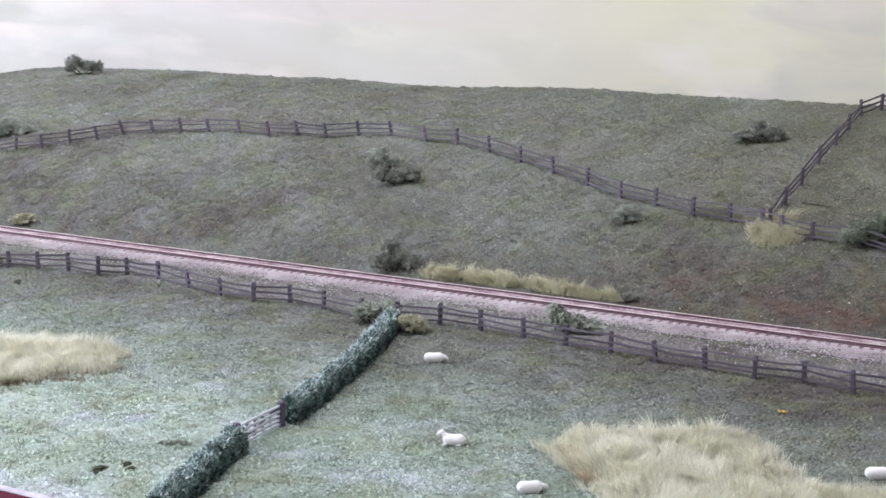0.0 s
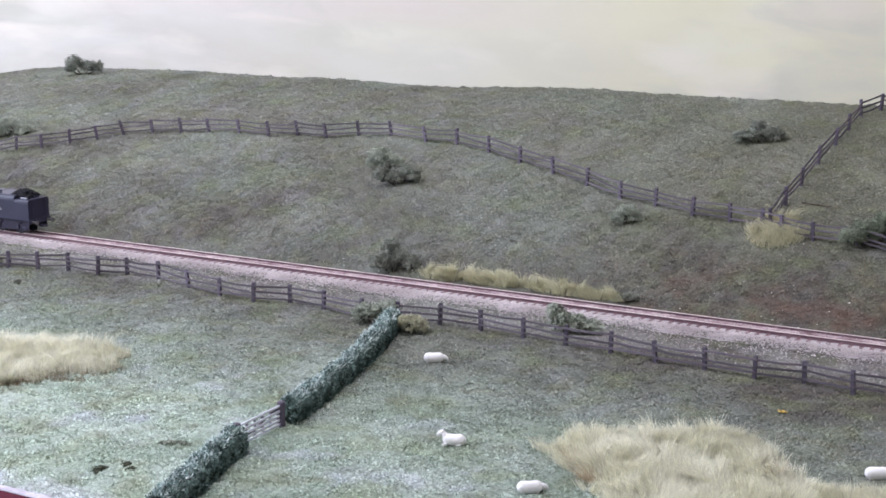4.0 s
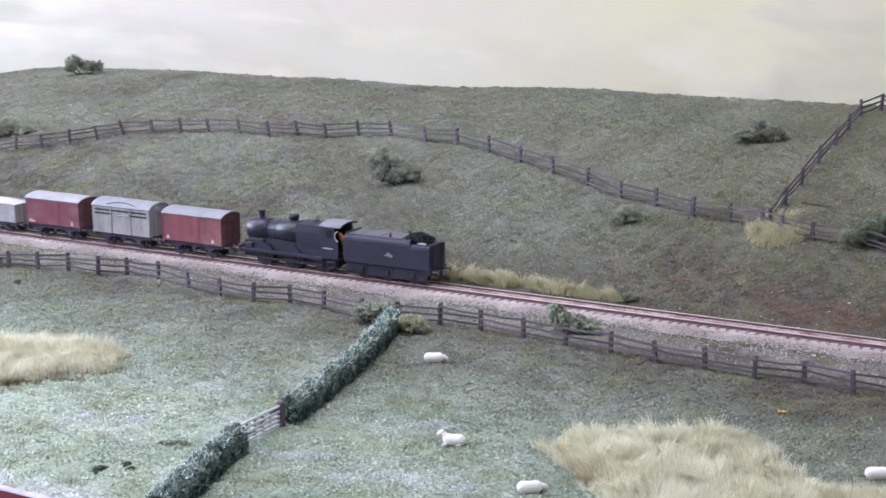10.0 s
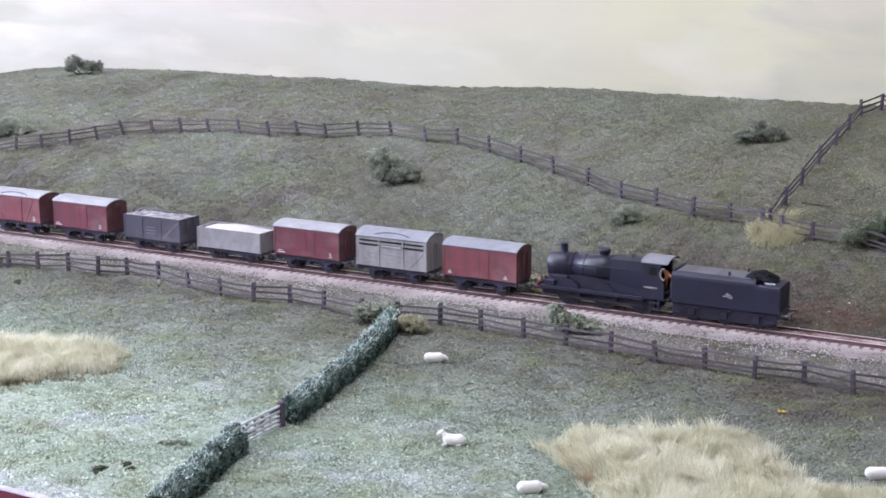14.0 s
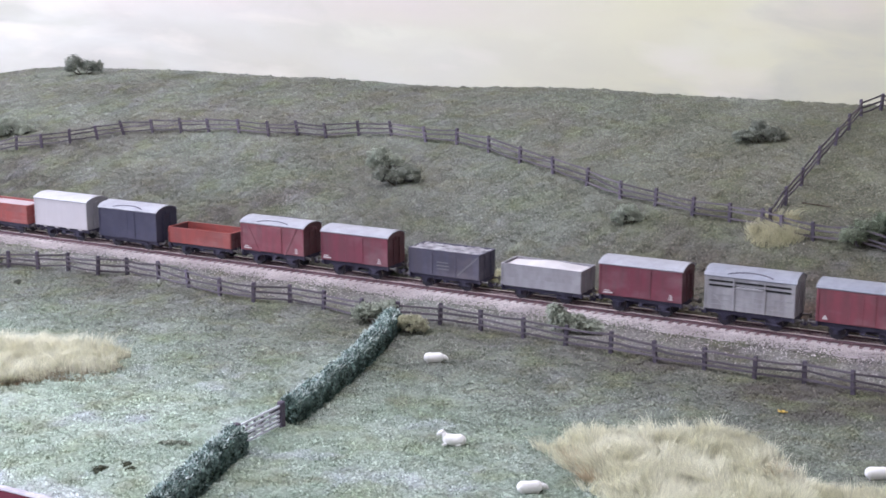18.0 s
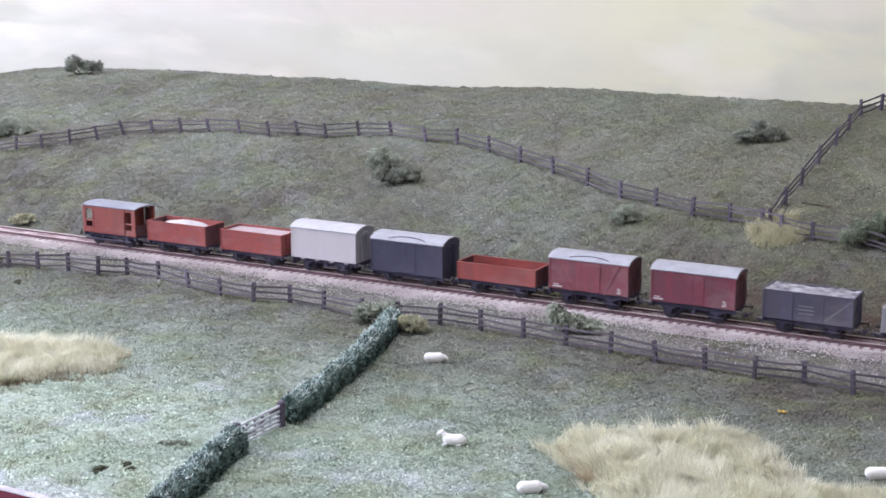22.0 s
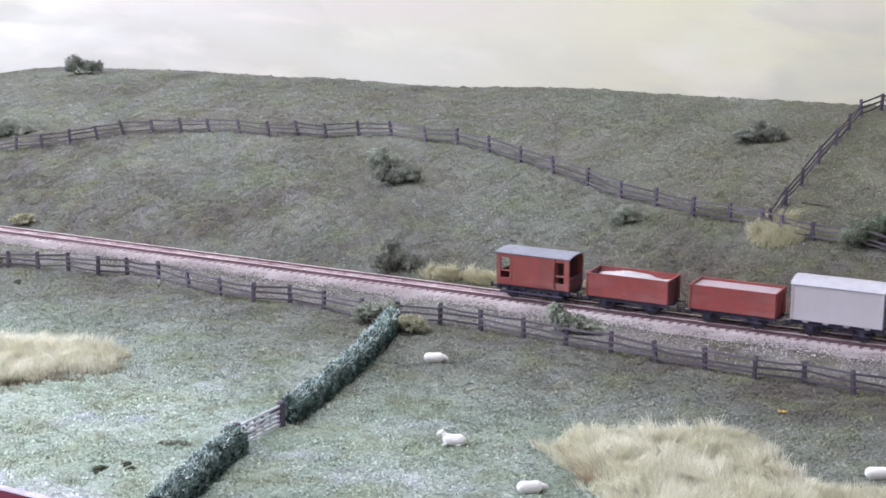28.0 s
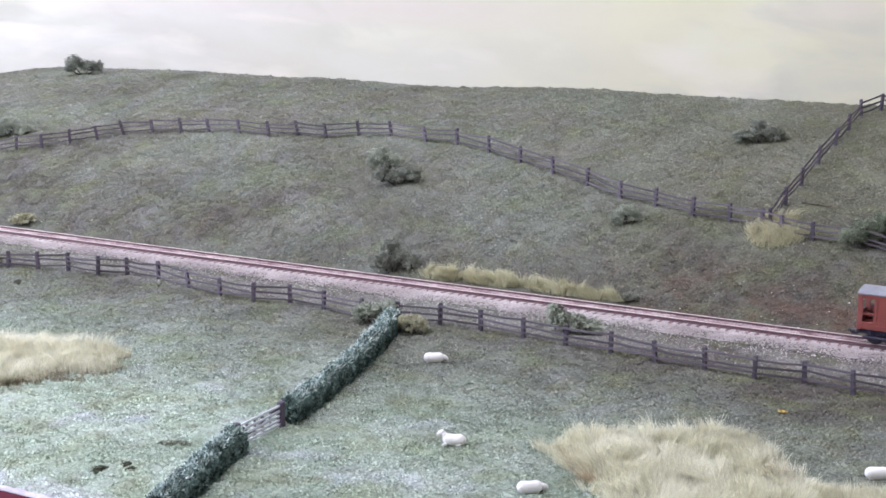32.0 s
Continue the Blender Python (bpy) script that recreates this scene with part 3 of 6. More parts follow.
M_SHEET = ramp_mat("pale_load", [(0.36, 0.285, 0.30), (0.46, 0.37, 0.385)], 30, 0.8, bump=0.2)
M_ASH = ramp_mat("grey_mineral_load", [(0.13, 0.12, 0.14), (0.46, 0.44, 0.46)], 120, 0.85, bump=0.5)
M_COAL = ramp_mat("coal", [(0.006, 0.006, 0.009), (0.016, 0.015, 0.020)], 160, 0.7, bump=0.6, spec=0.2)
M_GLASSDARK = ramp_mat("dark_opening", [(0.010, 0.010, 0.013), (0.018, 0.018, 0.02)], 60, 0.4, bump=0.0)
M_FIG = ramp_mat("figure_paint", [(0.38, 0.12, 0.06), (0.46, 0.20, 0.10)], 200, 0.6, bump=0.0)

WHEELS = []      # (wheelset, x, height, radius), all in the vehicle's space
VEHICLES = []    # (vehicle, place in the train)


def bars(parent, x, z, y, rows, mat=None):
    """Unreadable stencilled lettering as small plain bars on the near side."""
    for k, (dx, dz, w, hgt) in enumerate(rows):
        bm = bmesh.new()
        box(bm, x + dx, y, z + dz, w, 0.25, hgt)
        part("lettering", bm, mat or M_MARK, parent, "small white stencil marks")


def wheelset(parent, x, r, spokes=False):
    bm = bmesh.new()
    rod(bm, (0, -11.5, 0), (0, 11.5, 0), 0.9, 8)
    for q in (-1, 1):
        rod(bm, (0, q * 7.6, 0), (0, q * 8.0, 0), r + 0.6, 28)
        rod(bm, (0, q * 8.0, 0), (0, q * 9.8, 0), r, 28)
        rod(bm, (0, q * 9.7, 0), (0, q * 10.3, 0), r * 0.32, 14)
        if spokes:
            for a in range(0, 360, 30):
                c, s_ = math.cos(radians(a)), math.sin(radians(a))
                rod(bm, (c * r * 0.25, q * 10.0, s_ * r * 0.25), (c * r * 0.86, q * 10.0, s_ * r * 0.86), 0.45, 5)
    w = part("wheelset", bm, M_WHEEL, parent, "dark metal wheels on an axle")
    bm = bmesh.new()
    for q in (-1, 1):
        bmesh.ops.create_cone(bm, cap_ends=False, segments=28, radius1=(r + 0.05) * MM, radius2=(r + 0.05) * MM, depth=1.2 * MM,
                              matrix=Matrix.Translation((0, q * 8.9 * MM, 0)) @ Matrix.Rotation(radians(90), 4, "X"))
    part("tread", bm, M_TYRE, w, "bright wheel tread")
    w.matrix_basis = pose(x * MM, 0, r * MM)
    WHEELS.append((w, x, r, r))
    return w


def running_gear(v, L, base, zf, r=6.3, lever=True):
    """Underframe of a four-wheeled wagon: solebars, headstocks, axle guards, springs, brakes, buffers, couplings."""
    bm = bmesh.new()
    for q in (-1, 1):
        box(bm, 0, q * 12.2, zf - 2.0, L - 1, 1.6, 3.6, 0.2)
    box(bm, 0, 0, zf - 0.6, L - 2, 25, 1.0)
    part("solebar_frame", bm, M_CHASSIS, v)
    for q in (-1, 1):
        bm = bmesh.new()
        box(bm, q * (L / 2 - 0.9), 0, zf - 2.1, 1.9, 29.5, 4.0, 0.2)
        part("headstock", bm, M_CHASSIS, v)
        for e in (-1, 1):
            bm = bmesh.new()
            rod(bm, (q * L / 2, e * 11.3, zf - 2.2), (q * (L / 2 + 3.4), e * 11.3, zf - 2.2), 1.35, 10, 1.0)
            rod(bm, (q * (L / 2 + 3.4), e * 11.3, zf - 2.2), (q * (L / 2 + 6.0), e * 11.3, zf - 2.2), 0.75, 10)
            rod(bm, (q * (L / 2 + 6.0), e * 11.3, zf - 2.2), (q * (L / 2 + 6.7), e * 11.3, zf - 2.2), 2.3, 14)
            part("buffer", bm, M_BUFFER, v)
        bm = bmesh.new()
        rod(bm, (q * L / 2, 0, zf - 4.6), (q * (L / 2 + 5), 0, zf - 5.2), 0.8, 6)
        box(bm, q * (L / 2 + 7.5), 0, zf - 5.4, 3.0, 8.5, 1.0, 0.2)
        box(bm, q * (L / 2 + 4.2), 0, zf - 7.2, 5.0, 1.4, 2.6, 0.2)
        part("coupling", bm, M_CHASSIS, v)
    for x in (-base / 2, base / 2):
        wheelset(v, x, r)
        for q in (-1, 1):
            bm = bmesh.new()
            y = q * 11.6
            loft(bm, [[(x - 4.4, y + d, zf - 3.6), (x + 4.4, y + d, zf - 3.6), (x + 2.0, y + d, r - 1.2), (x - 2.0, y + d, r - 1.2)] for d in (-0.4, 0.4)])
            box(bm, x, y + q * 1.2, r + 0.3, 3.6, 1.8, 3.4, 0.3)
            part("axle_guard", bm, M_CHASSIS, v)
            bm = bmesh.new()
            for k in range(4):
                box(bm, x, y + q * 1.3, r + 2.3 + 0.55 * k, 13 - 2.6 * (3 - k), 1.3, 0.5)
            part("leaf_spring", bm, M_CHASSIS, v)
    for x in (-base / 2 + 7.6, base / 2 - 7.6):
        bm = bmesh.new()
        for q in (-1, 1):
            box(bm, x, q * 9.0, r, 1.6, 2.2, 5.5, 0.3)
            box(bm, x * 0.8, q * 9.0, r + 3.4, 1.0, 1.0, 3.8)
        part("brake_shoes", bm, M_CHASSIS, v)
    bm = bmesh.new()
    # long dark box is added as underframe shade; rods and cylinder are brake gear
    box(bm, 0, 0, 7.6, base - 9, 7, 3.4, 0.4)
    rod(bm, (-base / 2 + 8, -9, r), (-base / 2 + 8, 9, r), 0.7, 6)
    rod(bm, (base / 2 - 8, -9, r), (base / 2 - 8, 9, r), 0.7, 6)
    rod(bm, (0, -12, r + 0.5), (0, 12, r + 0.5), 0.7, 6)
    box(bm, 5, 6, 8.2, 11, 5.5, 5.5, 1.0)
    part("brake_rigging", bm, M_CHASSIS, v)
    if lever:
        for q in (-1, 1):
            bm = bmesh.new()
            rod(bm, (-2, q * 13.0, r + 1.2), (L * 0.36, q * 14.0, r - 0.4), 0.5, 6)
            loft(bm, [[(-2.6, q * 12.2 + d, zf - 3.6), (2.6, q * 12.2 + d, zf - 3.6), (0.8, q * 12.2 + d, r), (-0.8, q * 12.2 + d, r)] for d in (-0.3, 0.3)])
            part("brake_lever", bm, M_CHASSIS, v)


def vehicle(name, at, label, category="railway wagon", group="wagons of the goods train"):
    v = thing(name, 0, TRACK_Y, RAIL_TOP, label, category, group)
    VEHICLES.append((v, at))
    return v


def arc_roof(bm, L, W, z, rise, thick=0.9, over=0.7, seg=14):
    half = W / 2 + over
    top = [(half * (2 * i / seg - 1), z + rise * (1 - (2 * i / seg - 1) ** 2) ** 0.75 + thick) for i in range(seg + 1)]
    low = [(y * 0.985, max(z - 0.1, q - thick)) for y, q in reversed(top)]
    loft(bm, [[(x, y, q) for y, q in top + low] for x in (-L / 2 - over, L / 2 + over)])


def van(name, at, L, label, side, roof, end, zf=14.4, eave=41.0, rise=4.6, W=31.0, detail="plain", marks=(), gear=True, roof_label="", rain=False):
    v = vehicle(name, at, label)
    if gear:
        running_gear(v, L, L * 0.56, zf)
    for q in (-1, 1):
        bm = bmesh.new()
        box(bm, 0, q * (W / 2 - 0.6), (zf + eave) / 2, L, 1.2, eave - zf, 0.15)
        part("side_wall", bm, side, v)
    for q in (-1, 1):
        bm = bmesh.new()
        seg = 12
        prof = [(-W / 2 + 0.3, zf + 0.1), (W / 2 - 0.3, zf + 0.1), (W / 2 - 0.3, eave - 0.2)]
        prof += [((W / 2 - 0.3) * math.cos(math.pi * i / seg), eave + rise * math.sin(math.pi * i / seg) ** 0.9 - 0.2) for i in range(1, seg)]
        prof += [(-W / 2 + 0.3, eave - 0.2)]
        loft(bm, [[(q * (L / 2 - 1.0), y, z) for y, z in prof], [(q * (L / 2 + 0.12), y, z) for y, z in prof]])
        e = part("end_wall", bm, end, v)
        for y in (-W / 6, W / 6):
            bm = bmesh.new()
            box(bm, q * (L / 2 + 0.7), y, (zf + eave) / 2 - 0.3, 1.0, 1.5, eave - zf - 1, 0.2)
            part("stanchion", bm, end, e)
        bm = bmesh.new()
        box(bm, q * (L / 2 + 0.8), 0, eave - 1.5, 1.3, 5, 4.2, 0.4)
        part("ventilator", bm, end, e)
    bm = bmesh.new()
    arc_roof(bm, L, W, eave, rise)
    rf = part("roof", bm, roof, v, roof_label, False)
    for k in range(-2, 3):
        bm = bmesh.new()
        seg = 10
        half = W / 2 + 0.5
        top = [(half * (2 * i / seg - 1) * 0.98, eave + rise * (1 - (2 * i / seg - 1) ** 2) ** 0.75 + 1.05) for i in range(seg + 1)]
        low = [(y, q - 0.5) for y, q in reversed(top)]
        loft(bm, [[(k * L / 5.2 + d, y, q) for y, q in top + low] for d in (-0.3, 0.3)])
        part("roof_seam", bm, roof, rf)
    if rain:
        for q in (-1, 1):
            bm = bmesh.new()
            prev = None
            for i in range(13):
                u = 2 * i / 12 - 1
                yy = (W / 2 + 0.7) * (0.90 - 0.22 * (1 - u * u))
                pt = (u * L * 0.25, q * yy, eave + rise * (1 - (yy / (W / 2 + 0.7)) ** 2) ** 0.75 + 1.15)
                if prev:
                    rod(bm, prev, pt, 0.45, 5)
                prev = pt
            part("rain_strip", bm, M_SLATE, rf, "dark curved rain strip")
    y = -W / 2 - 0.12
    for q in (-1, 1):
        yy = q * (W / 2 + 0.1)
        if detail == "plain":
            bm = bmesh.new()
            box(bm, 0, yy, (zf + eave) / 2 - 0.3, 19, 0.45, eave - zf - 2.4, 0.2)
            d = part("door", bm, side, v)
            bm = bmesh.new()
            box(bm, 0, yy + q * 0.15, (zf + eave) / 2, 0.5, 0.4, eave - zf - 3)
            part("door_joint", bm, side, d)
        if detail == "brace":
            bm = bmesh.new()
            box(bm, 0, yy, (zf + eave) / 2 - 0.3, 22, 0.9, eave - zf - 2.4, 0.2)
            part("door", bm, side, v)
            for x in (-L * 0.30, L * 0.30):
                bm = bmesh.new()
                box(bm, x, yy, (zf + eave) / 2, 1.2, 0.5, 31, 0.0, Matrix.Rotation(radians(28 if x > 0 else -28), 4, "Y"))
                part("diagonal_brace", bm, side, v)
        if detail == "cattle":
            for z in (eave - 3.2, eave - 7.0):
                bm = bmesh.new()
                box(bm, 0, yy - q * 0.15, z, L - 7, 0.9, 1.5)
                part("slot", bm, M_GLASSDARK, v, "dark ventilation slot under the roof")
            for x in (-L * 0.17, L * 0.17):
                bm = bmesh.new()
                box(bm, x, yy, (zf + eave) / 2 - 0.2, 1.5, 1.2, eave - zf - 0.6, 0.2)
                part("door_post", bm, side, v)
            bm = bmesh.new()
            box(bm, 0, yy + q * 0.1, eave - 7.4, 22, 1.0, 1.8, 0.2)
            part("door_rail", bm, side, v)
            for x in (-L * 0.34, L * 0.34):
                bm = bmesh.new()
                box(bm, x, yy, zf + 8.5, 1.2, 0.5, 22, 0, Matrix.Rotation(radians(45 if x > 0 else -45), 4, "Y"))
                part("diagonal_brace", bm, side, v)
            for k in range(1, 4):
                bm = bmesh.new()
                box(bm, 0, yy, zf + 4.2 * k, L - 1, 0.35, 0.4)
                part("board_joint", bm, M_GREY, v)
        if detail == "posts":
            for k in range(-3, 4):
                bm = bmesh.new()
                box(bm, k * L / 7, yy, (zf + eave) / 2, 1.2, 0.6, eave - zf - 1.0, 0.2)
                part("side_post", bm, side, v)
        for x in (-L / 2 + 0.8, L / 2 - 0.8):
            bm = bmesh.new()
            box(bm, x, yy, (zf + eave) / 2, 1.6, 0.6, eave - zf - 0.2, 0.15)
            part("corner_strip", bm, side, v)
    for x, z, rows in marks:
        bars(v, x, z, y - 0.55, rows)
    return v


def open_wagon(name, at, L, label, mat, inside, endmat, zf=12.6, top=31.5, W=31.0, planks=3, load=None, load_label="", marks=()):
    v = vehicle(name, at, label)
    running_gear(v, L, L * 0.55, zf)
    bm = bmesh.new()
    box(bm, 0, 0, zf + 0.5, L - 1, W - 1, 1.0)
    part("wagon_floor", bm, inside, v)
    hp = (top - zf) / planks
    for k in range(planks):
        for q in (-1, 1):
            bm = bmesh.new()
            box(bm, 0, q * (W / 2 - 0.6), zf + hp * (k + 0.5), L, 1.2, hp - 0.03, 0.05)
            part("plank", bm, mat, v)
            bm = bmesh.new()
            box(bm, q * (L / 2 - 0.6), 0, zf + hp * (k + 0.5), 1.2, W - 2.4, hp - 0.1, 0.07)
            part("end_plank", bm, endmat, v)
    for q in (-1, 1):
        bm = bmesh.new()
        box(bm, 0, q * (W / 2 - 0.6), top + 0.2, L, 1.5, 0.5, 0.1)
        part("capping", bm, mat, v)
        bm = bmesh.new()
        box(bm, q * (L / 2 - 0.6), 0, top + 0.2, 1.5, W - 2.6, 0.5, 0.1)
        part("end_capping", bm, mat, v)
        for x in (-L / 2 + 1.0, L / 2 - 1.0):
            bm = bmesh.new()
            box(bm, x, q * (W / 2 + 0.2), (zf + top) / 2, 1.1, 0.7, top - zf - 0.4, 0.2)
            part("strapping", bm, mat, v)
        for yy in (-W / 5, W / 5):
            bm = bmesh.new()
            box(bm, q * (L / 2 + 0.6), yy, (zf + top) / 2 - 0.3, 1.1, 1.6, top - zf - 0.6, 0.2)
            part("stanchion", bm, endmat, v)
    if planks == 1:
        for q in (-1, 1):
            bm = bmesh.new()
            box(bm, L * 0.33, q * (W / 2 + 0.05), (zf + top) / 2, 1.4, 0.3, 27, 0, Matrix.Rotation(radians(48), 4, "Y"))
            part("end_door_stripe", bm, M_FAINT, v, "pale diagonal stripe marking the end door")
            for x in (-12, 12):
                bm = bmesh.new()
                box(bm, x, q * (W / 2 + 0.1), (zf + top) / 2 - 1, 0.9, 0.6, top - zf - 3, 0.2)
                part("door_edge", bm, mat, v)
    if load:
        mat_l, shape, z0, rise = load
        bm = bmesh.new()
        nx, ny = 28, 12
        rnd = random.Random(int(at))
        grid = []
        for i in range(nx + 1):
            row = []
            for j in range(ny + 1):
                u, w = 2 * i / nx - 1, 2 * j / ny - 1
                if shape == "heap":
                    zz = z0 + rise * max(0, 1 - abs(u) ** 1.6) * (1 - 0.75 * w * w) + rnd.uniform(-0.25, 0.25)
                elif shape == "short":
                    zz = z0 - 3 + (rise + 3) * max(0, 1 - ((u + 0.2) / 0.72) ** 2) * (1 - 0.25 * w * w) + 0.3 * math.sin(u * 11 + w * 5) + rnd.uniform(-0.4, 0.4)
                elif shape == "lumpy":
                    zz = z0 + rise * (0.55 + 0.45 * math.sin(u * 9 + w * 3) * math.cos(w * 4 + u * 4)) + rnd.uniform(-0.7, 0.7)
                else:
                    zz = z0 + rise * (1 - u * u * 0.2) + rnd.uniform(-0.08, 0.08)
                row.append(bm.verts.new((u * (L / 2 - 1.4) * MM, w * (W / 2 - 1.4) * MM, zz * MM)))
            grid.append(row)
        for i in range(nx):
            for j in range(ny):
                bm.faces.new((grid[i][j], grid[i + 1][j], grid[i + 1][j + 1], grid[i][j + 1]))
        rim = [grid[i][0] for i in range(nx + 1)] + [grid[nx][j] for j in range(1, ny + 1)] + [grid[i][ny] for i in range(nx - 1, -1, -1)] + [grid[0][j] for j in range(ny - 1, 0, -1)]
        lowr = [bm.verts.new((q.co.x, q.co.y, (zf + 1.2) * MM)) for q in rim]
        for i in range(len(rim)):
            j = (i + 1) % len(rim)
            bm.faces.new((rim[i], rim[j], lowr[j], lowr[i]))
        part("load", bm, mat_l, v, load_label)
    for x, z, rows in marks:
        bars(v, x, z, -W / 2 - 0.3, rows, M_FAINT)
    return v


TRIANGLE = [(0, 0, 4.2, 0.9), (0, 0.9, 3.0, 0.9), (0, 1.8, 1.8, 0.9), (0, 2.7, 0.8, 0.8)]
LINE = [(0, 0, 8.5, 1.3), (-1, 1.8, 5.0, 0.8)]
BLOCK = [(0, 0, 3.6, 1.1), (0.3, 1.7, 3.0, 1.0), (0, 3.4, 2.2, 1.1)]

van("goods_van", 210, 72.5, "red-brown covered goods van with a grey arched roof", M_RED, M_ROOF_G, M_REDEND,
    marks=[(-29, 17.2, TRIANGLE), (26, 17.0, TRIANGLE)])
van("cattle_van", 120, 74, "weathered pale grey slatted van with a light grey roof", M_CATTLE, M_ROOF_G, M_GREY, zf=14.0, eave=41.0, rise=5.8, detail="cattle", rain=True)
van("goods_van", 27.5, 73, "red-brown covered goods van with a white roof", M_MAROON, M_ROOF_W, M_REDEND, eave=40.6, rise=4.2,
    marks=[(-28, 17.0, LINE), (27, 17.0, BLOCK)])
open_wagon("mineral_wagon", -63, 76, "light grey open wagon heaped with white mineral", M_GREY, M_GREY, M_GREY, zf=11.8, top=31.0, planks=5,
           load=(M_SALT, "heap", 29.2, 4.6), load_label="heap of white mineral")
open_wagon("coal_wagon", -158, 72, "slate grey open mineral wagon loaded to the brim", M_SLATE, M_SLATE, M_SLATE, zf=12.4, top=35.2, planks=1,
           load=(M_ASH, "lumpy", 34.0, 1.5), load_label="lumpy grey mineral load", marks=[(-1, 19, [(0, 0, 12, 1.0), (0, 3.0, 13, 1.2), (0, 6.0, 12, 0.9)])])
van("goods_van", -252, 72, "dark red covered goods van with a pale roof", M_MAROON, M_ROOF_W, M_REDEND, eave=40.6, rise=4.2, marks=[(-29, 17.0, LINE), (27, 17.2, BLOCK)])
van("goods_van", -344, 72.5, "faded red braced goods van with a streaked white roof", M_RED, M_ROOF_W, M_REDEND, detail="brace", eave=40.6, rise=4.4, rain=True,
    marks=[(-28, 17.0, LINE), (28, 17.0, BLOCK)], roof_label="white roof with a dark streak")
open_wagon("dropside_wagon", -431, 77, "empty orange-red three plank open wagon", M_ORANGE, M_INSIDE, M_REDEND, zf=12.6, top=27.6, planks=3)
dark_van = van("goods_van", -521, 74.5, "dark slate grey covered van with a pale roof", M_DARKGREY, M_ROOF_W, M_DARKGREY, zf=10.5, eave=39.4, rise=5.0, W=32, detail="plain", rain=True)
white_van = van("refrigerated_van", -610.5, 71.5, "plain white insulated van with a white roof", M_WHITE, M_ROOF_WW, M_GREY, zf=13.6, eave=41.6, rise=4.6, W=32, detail="none")
for x in (-24, -8, 8, 24):
    bm = bmesh.new()
    box(bm, x, -14.2, 13.0, 4.4, 1.2, 2.6, 0.3)
    part("bracket", bm, M_WHITE, white_van, "small white bracket under the body")
open_wagon("open_goods_wagon", -694, 72, "orange-red open wagon filled level with a pale load", M_ORANGE, M_INSIDE, M_ORANGE, zf=12.0, top=31.6, planks=5,
           load=(M_SHEET, "level", 29.4, 0.7), load_label="flat pale pinkish load")
open_wagon("open_goods_wagon", -784.5, 73, "orange-red open wagon heaped with white mineral", M_ORANGE, M_INSIDE, M_REDEND, zf=12.0, top=31.4, planks=5,
           load=(M_SALT, "short", 29.4, 1.5), load_label="low heap of white mineral")


